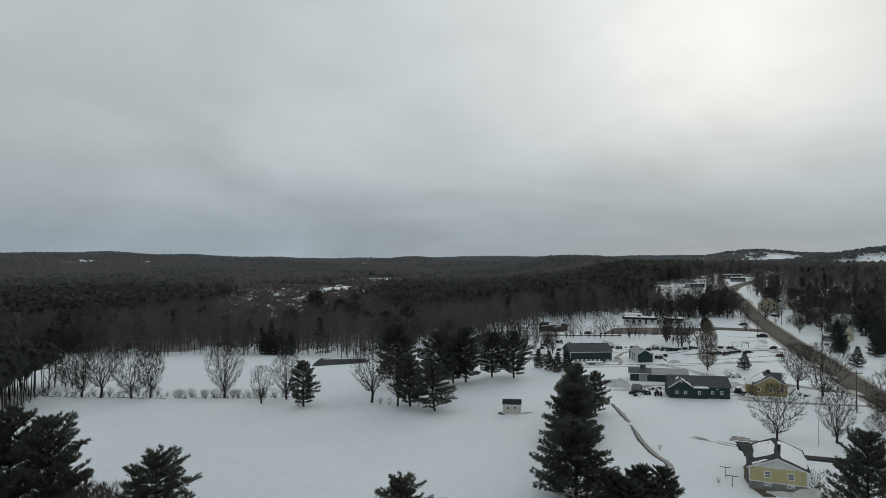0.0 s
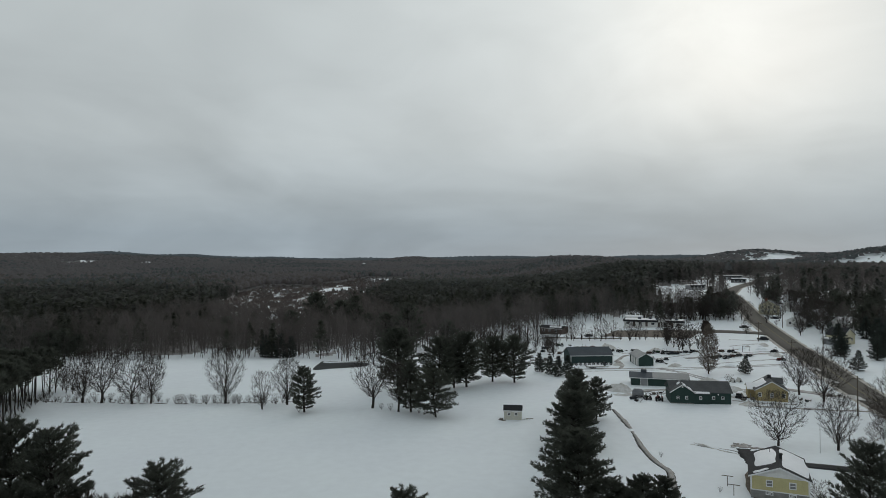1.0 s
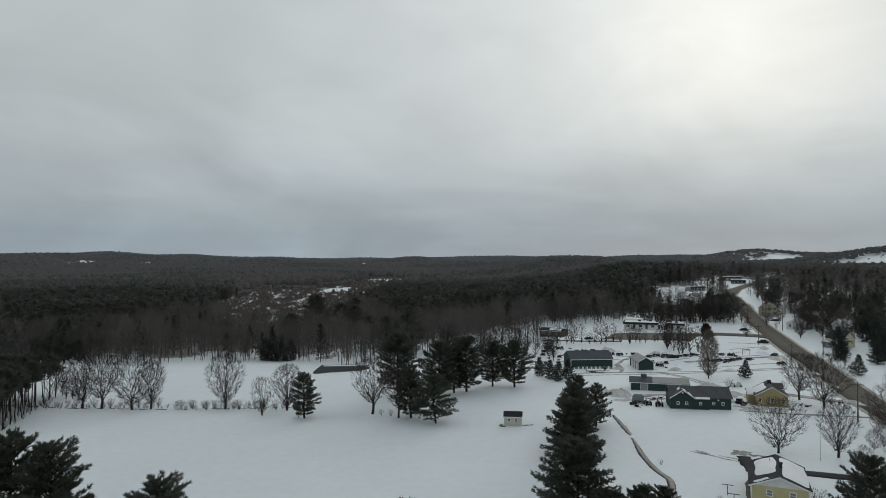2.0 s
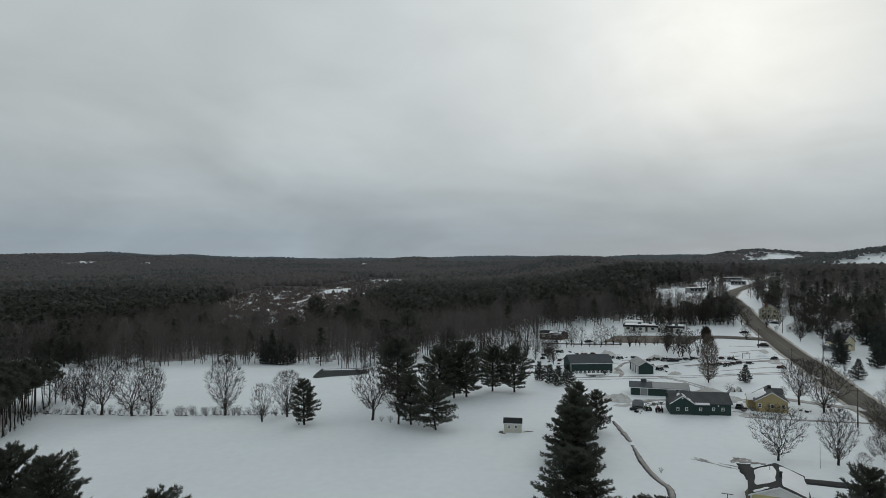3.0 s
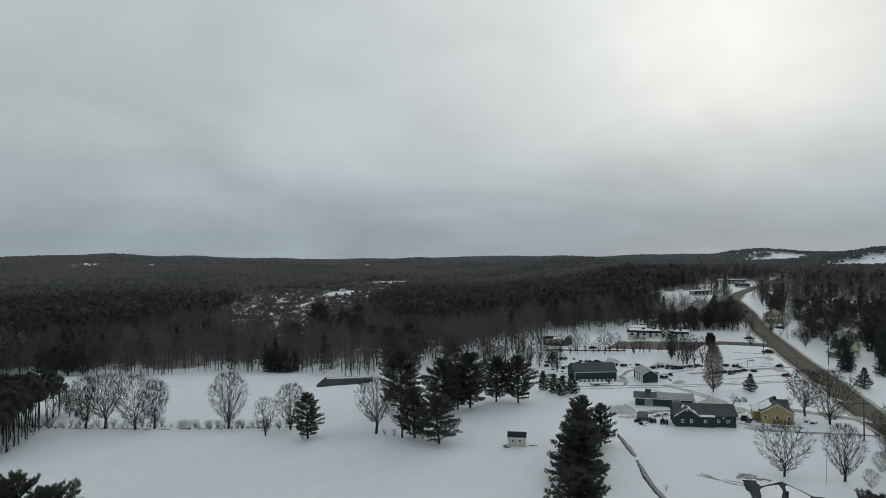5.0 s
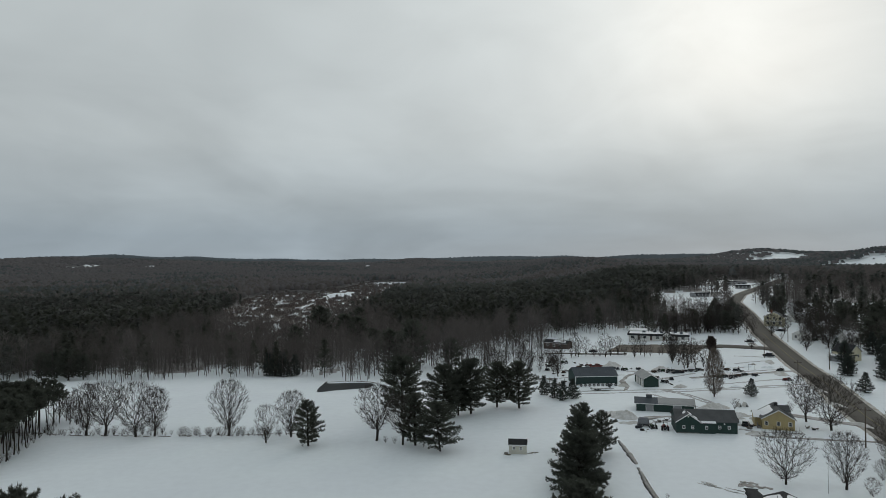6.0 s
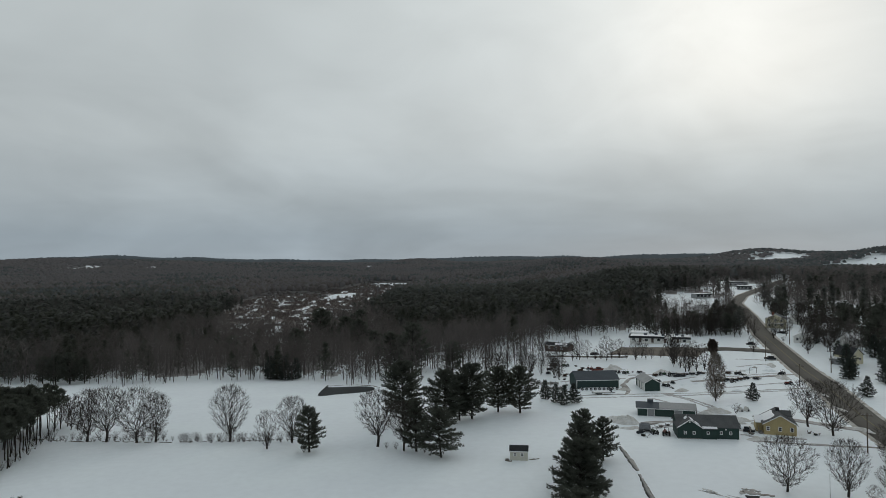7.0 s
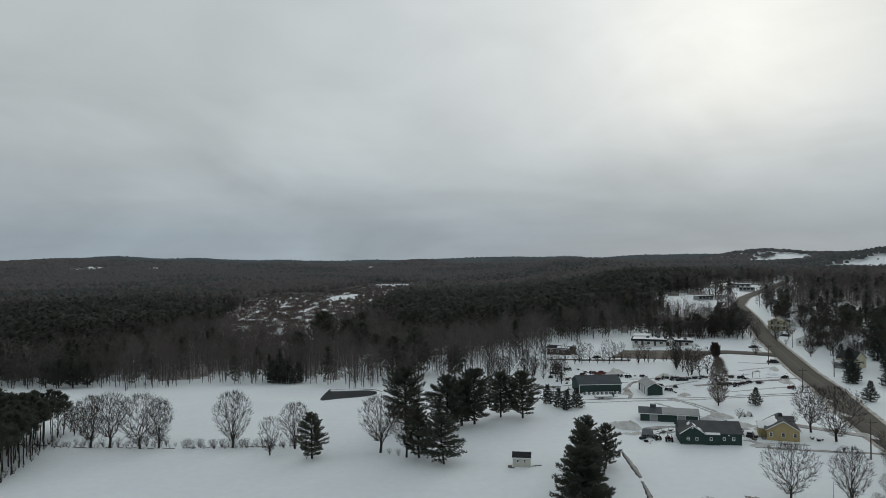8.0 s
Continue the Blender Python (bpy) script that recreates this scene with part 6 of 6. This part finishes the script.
for k, (x, y) in enumerate(((66.9, 170.4), (68.6, 170.6))):
    e = thing("calf_hutch", "small white A-shaped hutch in snow", "hutch", "hutches", at=site(x + 6.5, y - 3, 10))
    part("shell", mesh_from("shell", *gable_wall(-0.55, 0.55, -0.7, 0.7, 0, 0.15, 0.95, "y", -0.2), PAINT_WHITE), e)
    part("opening", mesh_from("opening", [(-0.28, -0.72, 0.05), (0.28, -0.72, 0.05), (0, -0.72, 0.75)], [(0, 1, 2)], GLASS), e)

# ---- woods ----
def wood_bare(seed, twigs, height=12.0, lod=0):
    """Soup of thin blades for one leafless forest tree: trunk, limbs and a twig haze."""
    rg = random.Random(seed)
    V, Fc = [], []
    wid = (0.30, 0.34)[lod] * rg.uniform(0.6, 1.25)
    lean = Vector((rg.uniform(-1.1, 1.1), rg.uniform(-1.1, 1.1), height * 0.8))
    tube(V, Fc, Vector((0, 0, -0.4)), lean, wid * 0.5, 0.06, 3)
    for i in range(twigs):
        f = rg.uniform(0.18, 0.95)
        a = rg.uniform(0, 6.283)
        rr = height * 0.20 * math.sqrt(rg.random()) * min(1.0, 2.2 * (1.05 - f) + 0.25)
        p = Vector((math.cos(a) * rr, math.sin(a) * rr, height * f))
        d = Vector((math.cos(a), math.sin(a), rg.uniform(0.6, 1.9))).normalized() * height * rg.uniform(0.08, 0.17)
        sliver(V, Fc, p - d * 0.5, d, (0.10, 0.24)[lod] * rg.uniform(0.7, 1.4), rg)
    return V, Fc


def wood_conifer(seed, blades, height=13.0, radius=3.0, lod=0, round_top=0.4):
    """A forest conifer: trunk, and drooping sprays set in uneven tiers."""
    rg = random.Random(seed)
    V, Fc = [], []
    tube(V, Fc, Vector((0, 0, -0.4)), Vector((0, 0, height * 0.9)), 0.17, 0.05, 3)
    low = rg.uniform(0.14, 0.34)
    for i in range(blades):
        g = rg.random() ** 0.85
        f = low + (0.98 - low) * g
        a = rg.uniform(0, 6.283)
        r = radius * (1 - g) ** round_top * min(1.0, 0.55 + g * 2.5) * rg.uniform(0.45, 1.12)
        w = (0.34, 0.72)[lod] * rg.uniform(0.7, 1.4)
        tip = Vector((math.cos(a) * r, math.sin(a) * r, height * f + rg.uniform(-0.25, 0.3) * r))
        back = Vector((math.cos(a), math.sin(a), rg.uniform(-0.5, 0.9))).normalized() * (w * rg.uniform(2.2, 4.2))
        s = Vector((-math.sin(a) * w, math.cos(a) * w, rg.uniform(-0.8, 0.8) * w))
        o = len(V)
        V += [tuple(tip - back - s), tuple(tip - back + s), tuple(tip)]
        Fc.append((o, o + 1, o + 2))
    sliver(V, Fc, Vector((0, 0, height * 0.86)), Vector((0, 0, height * 0.15)), 0.7, rg)
    return V, Fc


def wood_far(seed, height=12.0, radius=3.6, pieces=10, size=1.5, upright=0.6, low=0.3, dome=True):
    """A tree of the far woods: a lumpy closed crown, roughened by loose sprays and twigs."""
    rg = random.Random(seed)
    V, Fc = [], []
    if dome:
        n = 6
        for f, w in ((low, 0.95), (0.8, 0.66)):
            for k in range(n):
                a = 6.283 * (k + rg.uniform(-0.3, 0.3)) / n
                r = radius * w * rg.uniform(0.8, 1.2)
                V.append((math.cos(a) * r, math.sin(a) * r, height * (f + rg.uniform(-0.05, 0.05))))
        V.append((rg.uniform(-0.4, 0.4), rg.uniform(-0.4, 0.4), height))
        for k in range(n):
            k2 = (k + 1) % n
            Fc += [(k, k2, n + k2, n + k), (n + k, n + k2, 2 * n)]
    for i in range(pieces):
        g, a = (i + rg.random()) / pieces, rg.uniform(0, 6.283)
        r = radius * (1 - g ** 2) ** 0.6 * (rg.uniform(0.75, 1.05) if dome else rg.uniform(0.35, 1.0))
        p = Vector((math.cos(a) * r, math.sin(a) * r, height * (low + (1.0 - low) * g)))
        d = (rand_dir(rg) * (1 - upright) + Vector((math.cos(a) * 0.35, math.sin(a) * 0.35, 1)) * upright).normalized() * size * rg.uniform(1.2, 2.2)
        sliver(V, Fc, p - d * 0.5, d, size * rg.uniform(0.5, 0.9), rg)
    return V, Fc


def tris(V, Fc):
    out = []
    for f in Fc:
        for i in range(1, len(f) - 1):
            out.append((f[0], f[i], f[i + 1]))
    return np.array(V, np.float32), np.array(out, np.int32)


def joined(name, mat, templates, spots, label, category):
    """One object of many trees: every spot (x, y, z, turn, scale, which) takes one template."""
    vs, fs, o = [], [], 0
    for (x, y, z, turn, s, w) in spots:
        V, Fc = templates[w % len(templates)]
        c, k = math.cos(turn) * s, math.sin(turn) * s
        q = np.empty_like(V)
        q[:, 0] = V[:, 0] * c - V[:, 1] * k + x
        q[:, 1] = V[:, 0] * k + V[:, 1] * c + y
        q[:, 2] = V[:, 2] * s + z
        vs.append(q)
        fs.append(Fc + o)
        o += len(V)
    v, f = np.concatenate(vs), np.concatenate(fs)
    me = bpy.data.meshes.new(name)
    me.vertices.add(len(v))
    me.vertices.foreach_set("co", v.ravel())
    me.loops.add(f.size)
    me.loops.foreach_set("vertex_index", f.ravel())
    me.polygons.add(len(f))
    me.polygons.foreach_set("loop_start", np.arange(0, f.size, 3, dtype=np.int32))
    me.materials.append(mat)
    me.update(calc_edges=True)
    me.shade_smooth()
    return tagged(new(name, me), label, category, kind="stuff")


def grow_woods():
    rg = random.Random(17)
    bands = [(200, 430, 4.6), (430, 760, 6.0), (760, 1450, 8.0), (1450, 2100, 11.0), (2100, 3700, 17.0)]
    bare = [[tris(*wood_bare(100 + i, 130, 14.0, lod=0)) for i in range(10)], [tris(*wood_bare(110 + i, 66, 14.0, lod=1)) for i in range(7)],
            [tris(*wood_far(120 + i, 12.5, 4.6, 9, 1.3, 0.8, 0.45)) for i in range(9)], [tris(*wood_far(130 + i, 11.0, 6.0, 6, 1.6, 0.7, 0.4)) for i in range(7)], [tris(*wood_far(140 + i, 11.0, 9.4, 4, 2.0, 0.7, 0.4)) for i in range(7)]]
    con = [[tris(*wood_conifer(200 + i, 260, 13.0, 3.9, 0, (0.34, 0.6, 0.4)[i % 3])) for i in range(7)], [tris(*wood_conifer(210 + i, 90, 14.0, 4.0, 1, (0.34, 0.5)[i % 2])) for i in range(6)],
           [tris(*wood_far(220 + i, 14.0, 4.4, 9, 1.6, 0.3, 0.4)) for i in range(7)], [tris(*wood_far(230 + i, 12.0, 5.8, 6, 1.8, 0.3, 0.4)) for i in range(6)], [tris(*wood_far(240 + i, 12.0, 9.0, 4, 2.2, 0.3, 0.4)) for i in range(6)]]
    for bi, (r0, r1, s) in enumerate(bands):
        sb, sc = {}, {}
        n = int(r1 * 0.88 / s)
        for iy in range(int(r1 * 1.1 / s) + 1):
            for ix in range(-n, n + 1):
                x, y = (ix + rg.uniform(-0.48, 0.48)) * s, (iy + rg.uniform(-0.48, 0.48)) * s
                r = math.hypot(x, y)
                pick, which, turn, size = rg.random(), rg.randrange(20), rg.uniform(0, 6.28), rg.uniform(0.82, 1.12)
                if not r0 <= r * rg.uniform(0.9, 1.1) < r1 or r < 200 or abs(x) > 0.74 * y + 25:
                    continue
                side = x - road_x(y)
                share = wooded(x, y)
                if pick > share:
                    continue
                patch = noise.noise((x * 0.007, y * 0.006, 1.3)) + 0.5 * noise.noise((x * 0.03, y * 0.03, 5.1))
                green = (0.06, 0.08, 0.12, 0.15, 0.15)[bi] + patch * 0.4 + (0.9 * noise.noise((x * 0.0045, y * 0.0035, 2.6)) if bi > 1 else 0)
                for cx, cy, w, d, add in CONIFERS:
                    q = 1 - ((x - cx) / w) ** 2 - ((y - cy) / d) ** 2
                    if q > 0:
                        green += add * min(1.0, 2.5 * q)
                if in_marsh(x, y):
                    green, size = 0.01, size * rg.uniform(0.2, 0.5)                  # low scrub
                z = land(x, y) - 0.2
                if bi == 0:
                    size *= rg.uniform(0.8, 1.3) if x < 90 else rg.uniform(0.65, 0.95)
                if 760 < x < 1010 and 1150 < y < 1420:
                    size *= 0.42
                if bi > 2 and pick > 0.85:
                    continue
                # tone picks paler woods farther from the camera, as painted haze
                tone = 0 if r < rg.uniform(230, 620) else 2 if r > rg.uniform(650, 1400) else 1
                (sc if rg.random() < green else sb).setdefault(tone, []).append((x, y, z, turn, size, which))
        far = ("near", "middle", "distant", "hillside", "hilltop")[bi]
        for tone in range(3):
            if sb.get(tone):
                joined("leafless_woods", (WOODS_BARE, WOODS_GREY, WOODS_BARE_HAZE)[tone], bare[bi], sb[tone], ("dark", "grey", "haze-pale grey")[tone] + " leafless woods on snowy ground, " + far + " stretch", "woods")
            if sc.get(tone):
                joined("conifer_woods", (WOODS_GREEN, WOODS_DUSKY, WOODS_GREEN_HAZE)[tone], con[bi], sc[tone], ("dark green", "dusky green", "haze-pale green")[tone] + " conifers scattered through the woods, " + far + " stretch", "woods")


grow_woods()


def grow_marsh():
    """Low brush in drifts over the marsh, with snow lying open between."""
    rg = random.Random(23)
    kinds = [tris(*wood_far(300 + i, 2.2, 2.4, 12, 0.9, 0.5, 0.1, False)) for i in range(8)]
    spots = []
    for k in range(15000):
        y = 375 + 860 * rg.random()
        x = rg.uniform(-255, -30)
        drift = noise.noise((x * 0.09, y * 0.04, 7.0)) + 0.4 * noise.noise((x * 0.25, y * 0.10, 2.0))
        if in_marsh(x, y) and open_share(x, y) > 0.2 and drift + rg.uniform(-0.15, 0.15) > -0.09:
            spots.append((x, y, land(x, y) - 0.1, rg.uniform(0, 6.28), rg.uniform(0.6, 1.3), rg.randrange(8)))
    joined("marsh_brush", MARSH_BRUSH, kinds, spots, "grey-brown leafless brush over the snowy marsh", "brush")


grow_marsh()


def far_ridge():
    """Plain ridge at the end of the land, haze painted into its colour."""
    verts, faces, n = [], [], 1600
    for k in range(n + 1):
        a = radians(-48 + 96 * k / n)
        tops = 7 * noise.noise((k * 0.9, 4.1, 2.0)) + 5 * noise.noise((k * 0.31, 1.1, 2.0))
        k2 = k * 0.1
        h = 57 + tops + 28 * noise.noise((k2 * 0.045, 0.4, 9.0)) + 10 * noise.noise((k2 * 0.2, 2.4, 9.0)) - 24 * math.exp(-((k2 - 74) / 14) ** 2)
        for r, z in ((4700, -40), (4780, h), (4880, h - 40)):
            verts.append((r * math.sin(a), r * math.cos(a), z))
    for k in range(n):
        for j in range(2):
            o = k * 3 + j
            faces.append((o, o + 3, o + 4, o + 1))
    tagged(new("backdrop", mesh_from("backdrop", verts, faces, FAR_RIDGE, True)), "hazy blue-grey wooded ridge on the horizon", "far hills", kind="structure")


far_ridge()
